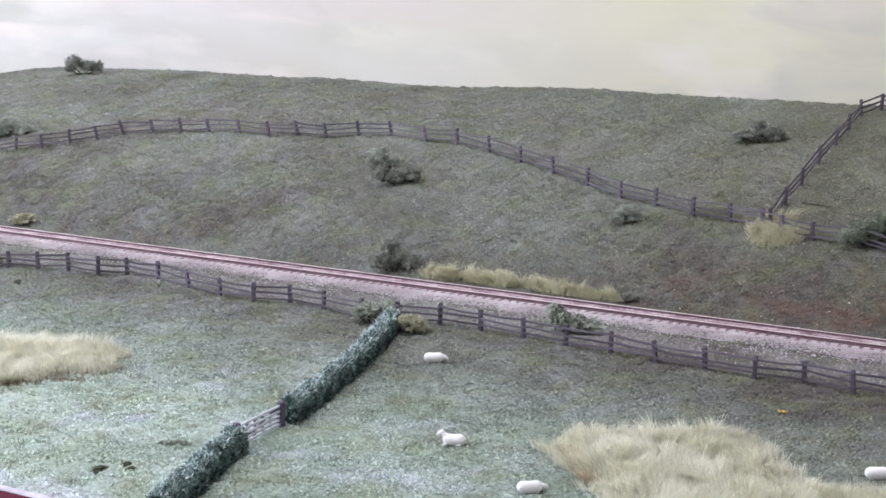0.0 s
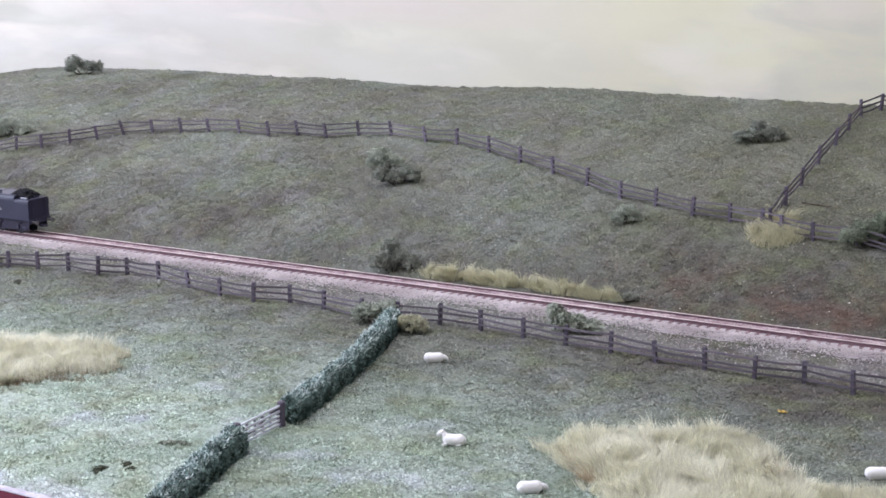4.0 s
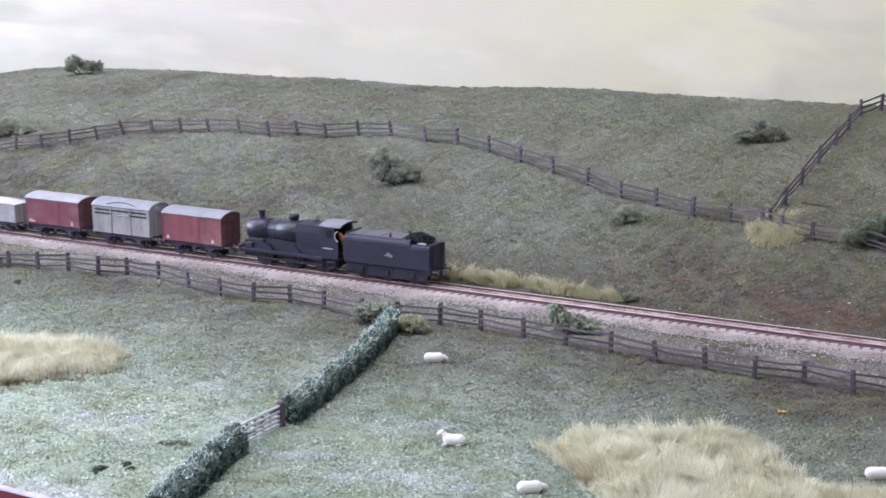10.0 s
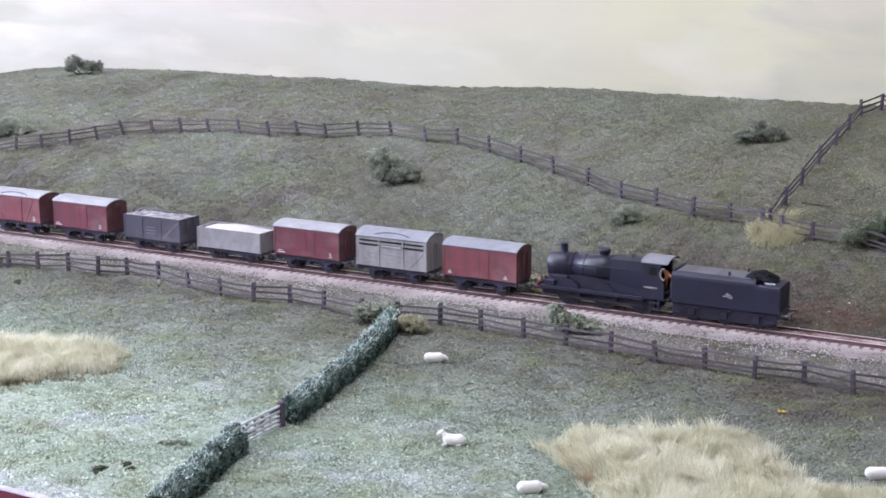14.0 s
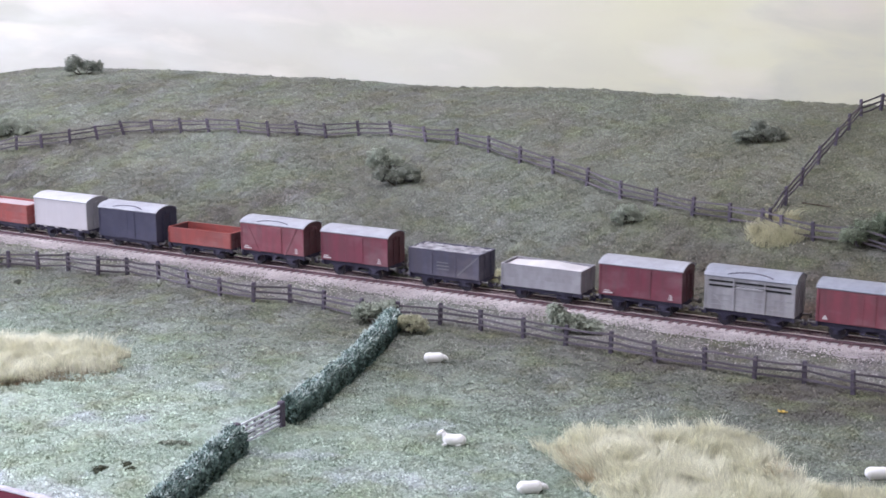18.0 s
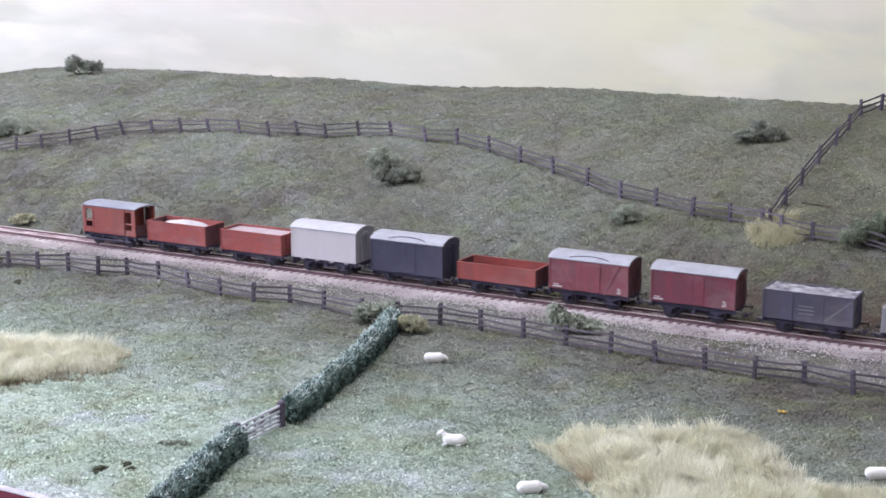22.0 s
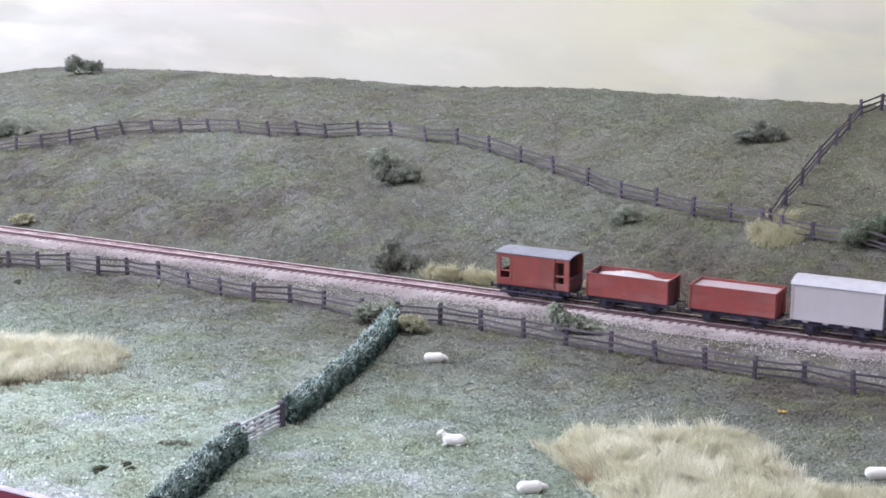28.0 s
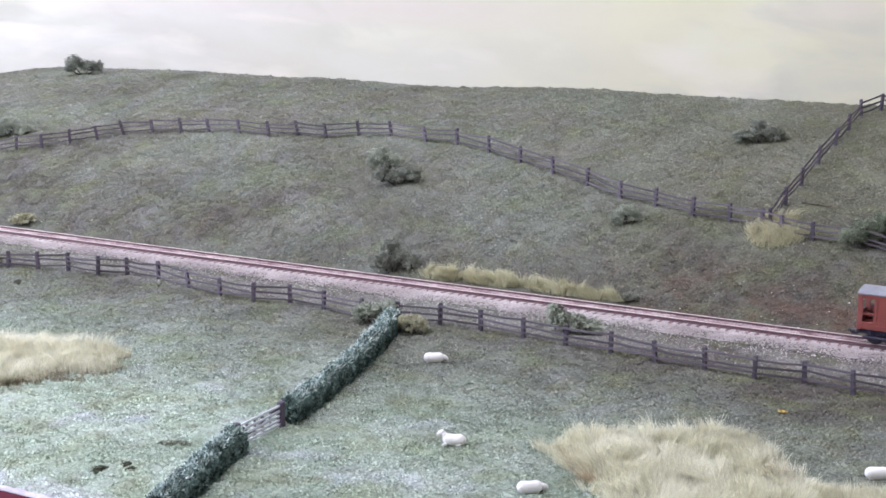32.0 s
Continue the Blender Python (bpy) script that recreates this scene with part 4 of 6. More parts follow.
def brake_van(at):
    v = vehicle("brake_van", at, "red-brown guard's brake van with open end verandas and a grey roof")
    L, W, zf, eave = 69.0, 31.0, 12.4, 41.0
    running_gear(v, L, 42, zf, lever=False)
    bm = bmesh.new()
    box(bm, 0, 0, zf + 0.6, L - 0.4, W - 0.5, 1.2, 0.2)
    part("veranda_floor", bm, M_BRAKE, v)
    bm = bmesh.new()
    for q in (-1, 1):
        box(bm, -0.5, q * (W / 2 - 0.6), (zf + eave) / 2 + 0.6, 43, 1.2, eave - zf - 1.2, 0.15)
        box(bm, -0.5 + q * 20.9, 0, (zf + eave) / 2 + 0.6, 1.2, W - 2.4, eave - zf - 1.2, 0.1)
    part("cabin_wall", bm, M_BRAKE, v)
    for q in (-1, 1):
        for e in (-1, 1):
            bm = bmesh.new()
            box(bm, e * (L / 2 - (2.4 if e > 0 else 2.0)), q * (W / 2 - 0.7), (zf + eave) / 2 - 0.6, 4.8 if e > 0 else 4.0, 1.8, eave - zf - 1.2, 0.2)
            part("veranda_post", bm, M_BRAKE, v)
            bm = bmesh.new()
            if q < 0:
                box(bm, e * (L / 2 - 6.6), q * (W / 2 - 0.6), zf + 3.4, 12.0, 1.2, 5.6, 0.2)
                box(bm, e * (L / 2 - 6.6), q * (W / 2 - 0.6), eave - 2.6, 12.0, 1.2, 3.0, 0.2)
                box(bm, e * (L / 2 - 6.6), q * (W / 2 - 0.6), zf + 12.6, 12.0, 1.0, 1.6, 0.2)
            else:
                # far panels in shaded red; the tall one is added to darken its opening
                box(bm, e * (L / 2 - 6.6), q * (W / 2 - 0.6), zf + (13.5 if e > 0 else 6.8), 11.4, 1.2, 25.0 if e > 0 else 12.0, 0.2)
            part("veranda_side", bm, M_BRAKE if q < 0 else M_REDEND, v)
            bm = bmesh.new()
            rod(bm, (e * (L / 2 - 14.4), q * (W / 2 + 0.2), zf + 4), (e * (L / 2 - 14.4), q * (W / 2 + 0.2), eave - 6), 0.3, 6)
            part("grab_rail", bm, M_BRAKE, v)
        bm = bmesh.new()
        box(bm, q * (L / 2 - 0.6), 0, zf + 5.8, 1.2, W - 3.4, 10.5, 0.2)
        part("veranda_end", bm, M_REDEND, v)
        bm = bmesh.new()
        box(bm, 0, q * (W / 2 + 1.2), 7.0, L * 0.86, 2.6, 0.9, 0.2)
        for x in (-24, -8, 8, 24):
            box(bm, x, q * (W / 2 - 0.6), 9.2, 1.0, 1.4, 5.0)
        part("footboard", bm, M_CHASSIS, v)
        bm = bmesh.new()
        box(bm, q * 20.9 + q * 0.9 - 0.5, -3, zf + 14, 0.5, 9, 20, 0.1)
        part("cabin_door", bm, M_REDEND, v)
    for q in (-1, 1):
        bm = bmesh.new()
        box(bm, -0.5, q * (W / 2 + 0.1), zf + 3.5, 42.5, 0.5, 0.5)
        part("waist_rail", bm, M_BRAKE, v)
    bm = bmesh.new()
    arc_roof(bm, L, W, eave - 1.0, 2.0, over=0.6)
    rf = part("roof", bm, M_ROOF_G, v, "smooth grey arched roof")
    bars(v, -10, zf + 9, -W / 2 - 0.2, [(0, 0, 9, 1.0), (0, 1.9, 6, 0.9)], M_BRAKE)
    return v


brake_van(-871.0)


# ---- the engine, running tender first ----
def engine(at):
    v = vehicle("steam_locomotive", at, "black steam locomotive with tapered boiler and open-backed cab", "locomotive", "engine and tender")
    # engine space: 0 at the middle; smokebox towards -x, cab towards +x. Buffer beam -58.5, cab back +57
    bm = bmesh.new()
    box(bm, -3, 0, 12.2, 108, 14, 11.0, 0.3)
    part("main_frame", bm, M_ENGFRAME, v)
    bm = bmesh.new()
    box(bm, -10, 0, 15.4, 96, 30, 1.2, 0.2)
    for q in (-1, 1):
        box(bm, -10, q * 14.6, 14.2, 96, 0.6, 2.2, 0.1)
    box(bm, 46, 0, 15.4, 22, 30, 1.2, 0.2)
    part("running_plate", bm, M_BLACK, v)
    bm = bmesh.new()
    box(bm, -58.2, 0, 15.2, 1.6, 31, 5.2, 0.3)
    part("buffer_beam", bm, M_BEAM, v, "red front buffer beam")
    # saddle and frames rising from the running plate to the boiler
    bm = bmesh.new()
    loft(bm, [[(x, -9.6, 15.8), (x, 9.6, 15.8), (x, 8.2, 27), (x, -8.2, 27)] for x in (-50, 38)])
    box(bm, -40, 0, 21, 17, 22, 9, 1.2)
    part("boiler_saddle", bm, M_ENGFRAME, v)
    for x in (-31, 2):
        for q in (-1, 1):
            bm = bmesh.new()
            arc = [(x + 12.4 * math.cos(radians(g)), 10.4 + 12.4 * math.sin(radians(g))) for g in range(26, 155, 8)]
            loft(bm, [[(px, y, pz) for px, pz in arc] for y in (q * 13.4, q * 8.5)])
            part("splasher", bm, M_BLACK, v)
    for e in (-1, 1):
        bm = bmesh.new()
        rod(bm, (-59, e * 11.3, 14.6), (-63, e * 11.3, 14.6), 1.5, 10, 1.1)
        rod(bm, (-63, e * 11.3, 14.6), (-65.4, e * 11.3, 14.6), 0.8, 10)
        rod(bm, (-65.4, e * 11.3, 14.6), (-66.1, e * 11.3, 14.6), 2.6, 14)
        part("buffer", bm, M_BUFFER, v)
    bm = bmesh.new()
    box(bm, -62, 0, 9.5, 7, 1.4, 2.4, 0.2)
    box(bm, -65.5, 0, 9.6, 2.5, 8.5, 1.0, 0.2)
    part("coupling", bm, M_ENGFRAME, v)

    def ring(x, r, zc, k=28, belp=0.0):
        out = []
        for i in range(k):
            a = 2 * math.pi * i / k
            c, s_ = math.cos(a), math.sin(a)
            if belp:
                m = max(abs(c), abs(s_)) ** (1.0 * belp)
                c, s_ = c / (m * 1.0) ** 0.8, s_ / (m * 1.0) ** 0.8
            out.append((x, c * r, zc + s_ * r))
        return out

    bm = bmesh.new()
    loft(bm, [ring(-51.5, 10.4, 33.2), ring(-51, 10.9, 33.2), ring(-30, 10.9, 33.2)])
    sb = part("smokebox", bm, M_BLACKTOP, v, "", True)
    bm = bmesh.new()
    loft(bm, [ring(-52.3, 4, 33.2), ring(-52.0, 8.0, 33.2), ring(-51.2, 9.3, 33.2)])
    box(bm, -52.6, 0, 33.2, 0.8, 1.0, 7, 0.1)
    box(bm, -52.4, -6, 36, 0.6, 5, 0.8)
    box(bm, -52.4, -6, 30.5, 0.6, 5, 0.8)
    part("smokebox_door", bm, M_BLACK, sb, "", True)
    bm = bmesh.new()
    loft(bm, [ring(-30.5, 10.3, 33.4), ring(-8, 11.2, 33.6), ring(8, 12.0, 33.9)])
    bo = part("boiler", bm, M_BLACKTOP, v, "", True)
    for x, r in ((-30, 11.15), (-18, 10.95), (-6, 11.45), (5, 12.0)):
        bm = bmesh.new()
        loft(bm, [ring(x - 0.5, r, 33.6), ring(x + 0.5, r, 33.6)])
        part("boiler_band", bm, M_BLACK, bo, "", True)
    bm = bmesh.new()
    loft(bm, [ring(7, 12.4, 33.0, 32, 1.0), ring(39, 12.9, 33.2, 32, 1.0)])
    box(bm, 23, 0, 22, 30, 24, 12, 0.5)
    part("firebox", bm, M_BLACK, v)
    bm = bmesh.new()
    prof = [(4.4, 42.6), (3.5, 44), (3.2, 46), (3.2, 50.2), (3.7, 51.0), (3.8, 51.9), (2.6, 52.1)]
    loft(bm, [[(-40 + math.cos(2 * math.pi * i / 16) * r, math.sin(2 * math.pi * i / 16) * r, z) for i in range(16)] for r, z in prof])
    part("chimney", bm, M_BLACK, v, "", True)
    bm = bmesh.new()
    prof = [(5.0, 43.4), (4.1, 44.6), (3.9, 46.4), (4.6, 47.0), (4.9, 49.6), (4.3, 50.6), (2.4, 50.9)]
    loft(bm, [[(-3 + math.cos(2 * math.pi * i / 18) * r * 1.1, math.sin(2 * math.pi * i / 18) * r, z) for i in range(18)] for r, z in prof])
    part("dome", bm, M_BLACK, v, "", True)
    for y in (-2.2, 2.2):
        bm = bmesh.new()
        rod(bm, (23, y, 44.5), (23, y, 48.6), 0.9, 8)
        part("safety_valve", bm, M_BUFFER, v)
    for q in (-1, 1):
        bm = bmesh.new()
        rod(bm, (-44, q * 11.8, 36.5), (28, q * 13.6, 37.6), 0.35, 6)
        for x in (-40, -16, 8):
            rod(bm, (x, q * 10.6, 36.3), (x, q * 12.3, 36.8), 0.4, 6)
        part("handrail", bm, M_BLACK, v)
        bm = bmesh.new()
        box(bm, -47, q * 11.4, 18.6, 9, 5.6, 6.0, 0.8)
        part("sand_box", bm, M_BLACK, v)
        bm = bmesh.new()
        rod(bm, (-52.8, q * 9.6, 16), (-52.8, q * 9.6, 20.6), 0.5, 6)
        rod(bm, (-52.8, q * 9.6, 20.6), (-52.8, q * 9.6, 23.2), 1.3, 8)
        part("lamp_iron", bm, M_BLACK, v)
        bm = bmesh.new()
        box(bm, 2.5, q * 12.8, 7.6, 68, 0.8, 1.7, 0.1)
        for x in (-31, 2, 36):
            rod(bm, (x, q * 12.2, 7.6), (x, q * 13.6, 7.6), 1.5, 10)
        part("coupling_rod", bm, M_WHEEL, v, "dark steel rod")
        bm = bmesh.new()
        box(bm, 48, q * 14.4, 7.2, 9, 2.6, 1.0, 0.2)
        box(bm, 48, q * 14.4, 12.2, 9, 2.6, 1.0, 0.2)
        box(bm, 51.8, q * 14.4, 10.5, 0.8, 2.2, 8)
        box(bm, 44.2, q * 14.4, 10.5, 0.8, 2.2, 8)
        part("cab_steps", bm, M_BLACK, v)
    for x in (-31, 2, 36):
        wheelset(v, x, 10.4, True)
    # cab
    for q in (-1, 1):
        bm = bmesh.new()
        y = q * 14.9
        prof = [(37, 16), (56, 16), (56, 29), (53.4, 32), (52.0, 37), (52.6, 42), (53.8, 46.2), (37, 46.2)]
        loft(bm, [[(x, y - 0.5, z) for x, z in prof], [(x, y + 0.5, z) for x, z in prof]])
        cs = part("cab_side", bm, M_BLACK, v)
        bm = bmesh.new()
        box(bm, 46.6, y + q * 0.55, 39.4, 7.0, 0.5, 7.6, 0.3)
        part("cab_window", bm, M_GLASSDARK, cs, "dark side window opening")
    bm = bmesh.new()
    box(bm, 37.5, 0, 34.5, 1.0, 29, 23, 0.2)
    part("cab_front", bm, M_BLACK, v)
    bm = bmesh.new()
    seg, half = 14, 15.9
    top = [(half * (2 * i / seg - 1), 46.2 + 3.4 * (1 - (2 * i / seg - 1) ** 2) ** 0.7) for i in range(seg + 1)]
    low = [(y * 0.98, z - 0.9) for y, z in reversed(top)]
    loft(bm, [[(x, y, z) for y, z in top + low] for x in (35.5, 59.0)])
    part("cab_roof", bm, M_CABROOF, v, "grey-lit black curved cab roof")
    bm = bmesh.new()
    box(bm, 47, 0, 19.5, 18, 28, 1.0)
    box(bm, 40, 0, 30, 3, 20, 18, 1.0)
    part("backhead", bm, M_ENGFRAME, v)
    bars(v, 44.5, 25.2, -15.55, [(0, 0, 11.5, 1.4)], M_ASH)
    # cut-out beading in pale grey, its lit edge painted in
    for q in (-1, 1):
        bm = bmesh.new()
        for i in range(8):
            a0, a1 = radians(100 + 20 * i), radians(120 + 20 * i)
            rod(bm, (56.6 + 4.2 * math.cos(a0), q * 15.0, 37.4 + 5.0 * math.sin(a0)), (56.6 + 4.2 * math.cos(a1), q * 15.0, 37.4 + 5.0 * math.sin(a1)), 0.7, 6)
        part("cab_beading", bm, M_GREY, v, "curved beading round the cab opening, its lit edge painted pale")
    return v


engine(324.5)


def tender(at):
    v = vehicle("tender", at, "black curved-sided coal tender with a small white emblem", "tender", "engine and tender")
    # 0 at the middle; the cab end at -x, the trailing end at +x
    L = 90.0
    bm = bmesh.new()
    box(bm, 0, 0, 13.4, L - 2, 27, 5.0, 0.3)
    part("tender_frame", bm, M_ENGFRAME, v)
    for q in (-1, 1):
        bm = bmesh.new()
        prof = [(-L / 2 + 1, 4.4), (L / 2 - 2, 4.4), (L / 2 - 2, 15), (-L / 2 + 1, 15)]
        loft(bm, [[(x, q * 13.2 - 0.5, z) for x, z in prof], [(x, q * 13.2 + 0.5, z) for x, z in prof]])
        for x in (-27, 0, 27):
            box(bm, x, q * 14.2, 8.6, 5, 1.6, 5.5, 0.4)
            box(bm, x, q * 14.2, 12.6, 13, 1.4, 1.4, 0.2)
        part("outside_frame", bm, M_ENGFRAME, v)
        bm = bmesh.new()
        box(bm, -L / 2 + 4, q * 14.2, 7.5, 7, 2.2, 1.0, 0.2)
        box(bm, L / 2 - 7, q * 14.2, 7.5, 7, 2.2, 1.0, 0.2)
        part("tender_step", bm, M_BLACK, v)
    for x in (-27, 0, 27):
        wheelset(v, x, 7.6)
    bm = bmesh.new()
    # tank: sides turn in at the top
    prof = [(-15.4, 15.4), (15.4, 15.4), (15.4, 36.0), (15.0, 38.2), (13.6, 40.2), (12.4, 41.0), (-12.4, 41.0), (-13.6, 40.2), (-15.0, 38.2), (-15.4, 36.0)]
    low = [(y, min(z, 37.0)) for y, z in prof]
    loft(bm, [[(x, y, z) for y, z in prof] for x in (-L / 2, L / 2 - 20)])
    part("tank", bm, M_BLACK, v)
    bm = bmesh.new()
    back = [(-15.4, 15.4), (15.4, 15.4), (15.4, 34.0), (15.0, 36.2), (13.8, 37.4), (12.4, 37.6), (-12.4, 37.6), (-13.8, 37.4), (-15.0, 36.2), (-15.4, 34.0)]
    loft(bm, [[(x, y, z) for y, z in back] for x in (L / 2 - 20.2, L / 2)])
    part("rear_tank", bm, M_BLACK, v)
    bm = bmesh.new()
    rod(bm, (L / 2 - 9, 4, 37.4), (L / 2 - 9, 4, 39.4), 3.6, 16)
    part("water_filler", bm, M_BLACK, v)
    bm = bmesh.new()
    box(bm, -L / 2 + 1.5, 0, 36, 1.4, 27, 13, 0.3)
    part("front_plate", bm, M_BLACK, v)
    # raised coal plate, and the dark hump of coal before the filler
    bm = bmesh.new()
    box(bm, -9, 0, 41.3, L - 24, 24, 0.8, 0.2)
    for x in (-30, -8, 14):
        box(bm, x, 0, 41.8, 0.7, 23, 0.4)
    part("coal_plate", bm, M_DECK, v, "dull grey-lit top plate")
    bm = bmesh.new()
    rnd = random.Random(3)
    for k in range(300):
        x = rnd.uniform(L / 2 - 33, L / 2 - 7)
        y = rnd.uniform(-11.5, 11.5)
        u = (x - (L / 2 - 20)) / 13
        z = 38.4 + 6.8 * max(0, 1 - u * u) * (1 - (y / 15) ** 2) + rnd.uniform(-0.4, 0.4)
        bmesh.ops.create_icosphere(bm, subdivisions=1, radius=rnd.uniform(1.3, 2.2) * MM,
                                   matrix=Matrix.Translation((x * MM, y * MM, z * MM)) @ Euler((rnd.random() * 6, rnd.random() * 6, 0)).to_matrix().to_4x4() @ Matrix.Diagonal((1, 0.8, 0.7, 1)))
    tagged(part("coal_load", bm, M_COAL, v, "heap of black coal"), kind="stuff")
    bm = bmesh.new()
    box(bm, L / 2 - 9, -11.5, 38.6, 9, 2.2, 2.0, 0.6)
    part("tool_box", bm, M_ROOF_G, v, "pale-topped tool box")
    bm = bmesh.new()
    rod(bm, (2, -10, 41), (2, -10, 45), 1.1, 10)
    rod(bm, (12, 9, 41), (12, 9, 45), 1.0, 10)
    part("vent_pipe", bm, M_BLACK, v)
    bm = bmesh.new()
    box(bm, L / 2 + 0.5, 0, 14.2, 1.4, 31, 5.2, 0.3)
    part("buffer_beam", bm, M_BLACK, v)
    for e in (-1, 1):
        bm = bmesh.new()
        rod(bm, (L / 2 + 1, e * 11.3, 13.6), (L / 2 + 5, e * 11.3, 13.6), 1.5, 10, 1.1)
        rod(bm, (L / 2 + 5, e * 11.3, 13.6), (L / 2 + 7.4, e * 11.3, 13.6), 0.8, 10)
        rod(bm, (L / 2 + 7.4, e * 11.3, 13.6), (L / 2 + 8.1, e * 11.3, 13.6), 2.6, 14)
        part("buffer", bm, M_BUFFER, v)
        bm = bmesh.new()
        rod(bm, (-L / 2 - 0.6, e * 14.6, 18), (-L / 2 - 0.6, e * 14.6, 36), 0.4, 6)
        part("handrail", bm, M_BUFFER, v)
        bm = bmesh.new()
        rod(bm, (L / 2 + 0.9, e * 9, 17), (L / 2 + 0.9, e * 9, 37), 0.4, 6)
        part("ladder_rail", bm, M_BLACK, v)
    bm = bmesh.new()
    box(bm, L / 2 + 4, 0, 8.6, 7, 1.4, 2.4, 0.2)
    box(bm, L / 2 + 7.5, 0, 8.8, 2.5, 8.5, 1.0, 0.2)
    part("coupling", bm, M_ENGFRAME, v)
    bm = bmesh.new()
    box(bm, -L / 2 - 3, 0, 12, 8, 3, 1.4, 0.2)
    part("drawbar", bm, M_ENGFRAME, v)
    # small emblem, as plain shapes
    bm = bmesh.new()
    box(bm, 3.0, -15.55, 25.4, 8.6, 0.3, 1.0, 0.1)
    box(bm, 3.4, -15.55, 26.6, 5.0, 0.3, 1.2, 0.1)
    box(bm, 4.6, -15.55, 24.4, 4.0, 0.3, 0.9, 0.1)
    box(bm, 2.6, -15.55, 27.7, 2.2, 0.3, 0.9, 0.1)
    part("emblem", bm, M_ASH, v, "small pale emblem on the side")
    return v


tender(432.0)
fig = vehicle("cab_figurine", 375.0, "small orange painted figurine in the cab doorway", "figurine", "engine and tender")
bm = bmesh.new()
rod(bm, (2.0, 1, 20), (5.5, -8, 33.5), 0.8, 12, 1.5)
rod(bm, (6.6, -9, 33), (4.0, -10.5, 40.0), 1.7, 10, 1.2)
rod(bm, (4.2, -10.4, 39.6), (13.0, -11.5, 33.6), 1.6, 10, 1.1)
me = part("figure", bm, M_FIG, None)
fig_mesh = me.data
bpy.data.objects.remove(me)

# ================= planting =================
M_BUSH = ramp_mat("bush_foliage", [(0.20, 0.215, 0.175), (0.39, 0.40, 0.345)], 60, 0.9, island=0.28, bump=0.0, spec=0.1, thin=0.2)
M_BUSH_DARK = ramp_mat("dark_bush_foliage", [(0.17, 0.20, 0.135), (0.30, 0.33, 0.25)], 60, 0.9, island=0.28, bump=0.0, spec=0.1, thin=0.2)
M_BUSH_PALE = ramp_mat("pale_bush_foliage", [(0.31, 0.335, 0.27), (0.49, 0.515, 0.435)], 60, 0.9, island=0.28, bump=0.0, spec=0.1, thin=0.2)
M_BUSH_YEL = ramp_mat("yellow_green_foliage", [(0.42, 0.41, 0.28), (0.58, 0.56, 0.41)], 60, 0.9, island=0.28, bump=0.0, spec=0.1, thin=0.2)
M_TWIG = ramp_mat("twig", [(0.05, 0.04, 0.03), (0.09, 0.07, 0.05)], 90, 0.9)
M_HEDGE = ramp_mat("hedge_foliage", [(0.032, 0.066, 0.056), (0.20, 0.285, 0.26)], 90, 0.7, island=0.5, bump=0.0, spec=0.4)
# Near-white tips: the light on the hedge top is painted as colour.
M_HEDGETIP = ramp_mat("lit_hedge_tips", [(0.60, 0.70, 0.67), (0.82, 0.88, 0.87)], 90, 0.8, island=0.35, bump=0.0, spec=0.2)
# Cores far darker than the leaves: inner shade is put into the colour.
M_BUSHCORE = ramp_mat("shaded_bush_core", [(0.05, 0.05, 0.052), (0.10, 0.10, 0.095)], 90, 0.95, bump=0.5)
M_HEDGECORE = ramp_mat("shaded_hedge_core", [(0.018, 0.028, 0.024), (0.035, 0.05, 0.042)], 90, 0.95, bump=0.5)
M_STRAW = ramp_mat("straw_grass", [(0.66, 0.635, 0.47), (0.88, 0.86, 0.74)], 22, 0.9, island=0.3, bump=0.0, spec=0.1, thin=0.4)
M_STRAWBASE = ramp_mat("straw_thatch", [(0.22, 0.165, 0.11), (0.36, 0.285, 0.19)], 60, 0.95, bump=0.0, island=0.3)
M_BROWNSTRAW = ramp_mat("dead_brown_stems", [(0.54, 0.43, 0.29), (0.72, 0.61, 0.45)], 30, 0.9, island=0.3, bump=0.0, spec=0.1, thin=0.3)
M_TUFTSTRAW = ramp_mat("yellow_straw_grass", [(0.50, 0.475, 0.315), (0.70, 0.66, 0.49)], 30, 0.9, island=0.3, bump=0.0, spec=0.1, thin=0.35)
M_GREENSTRAW = ramp_mat("green_straw_grass", [(0.50, 0.48, 0.32), (0.68, 0.65, 0.47)], 30, 0.9, island=0.3, bump=0.0, spec=0.1, thin=0.35)
M_WOOL = ramp_mat("white_sheep", [(0.76, 0.73, 0.72), (0.85, 0.82, 0.81)], 150, 0.8, bump=0.5, bump_scale=900)
M_GATE = ramp_mat("weathered_gate", [(0.58, 0.57, 0.65), (0.76, 0.75, 0.82)], 90, 0.6, bump=0.1)
M_SOIL = ramp_mat("dark_soil", [(0.026, 0.030, 0.018), (0.06, 0.062, 0.036)], 200, 0.95, bump=0.6)
M_YELLOW = ramp_mat("yellow_flowers", [(0.55, 0.35, 0.08), (0.65, 0.48, 0.15)], 200, 0.9, island=0.3, bump=0.0)
M_PALE = ramp_mat("pale_specks", [(0.5, 0.46, 0.42), (0.62, 0.58, 0.54)], 200, 0.9, island=0.3, bump=0.0)


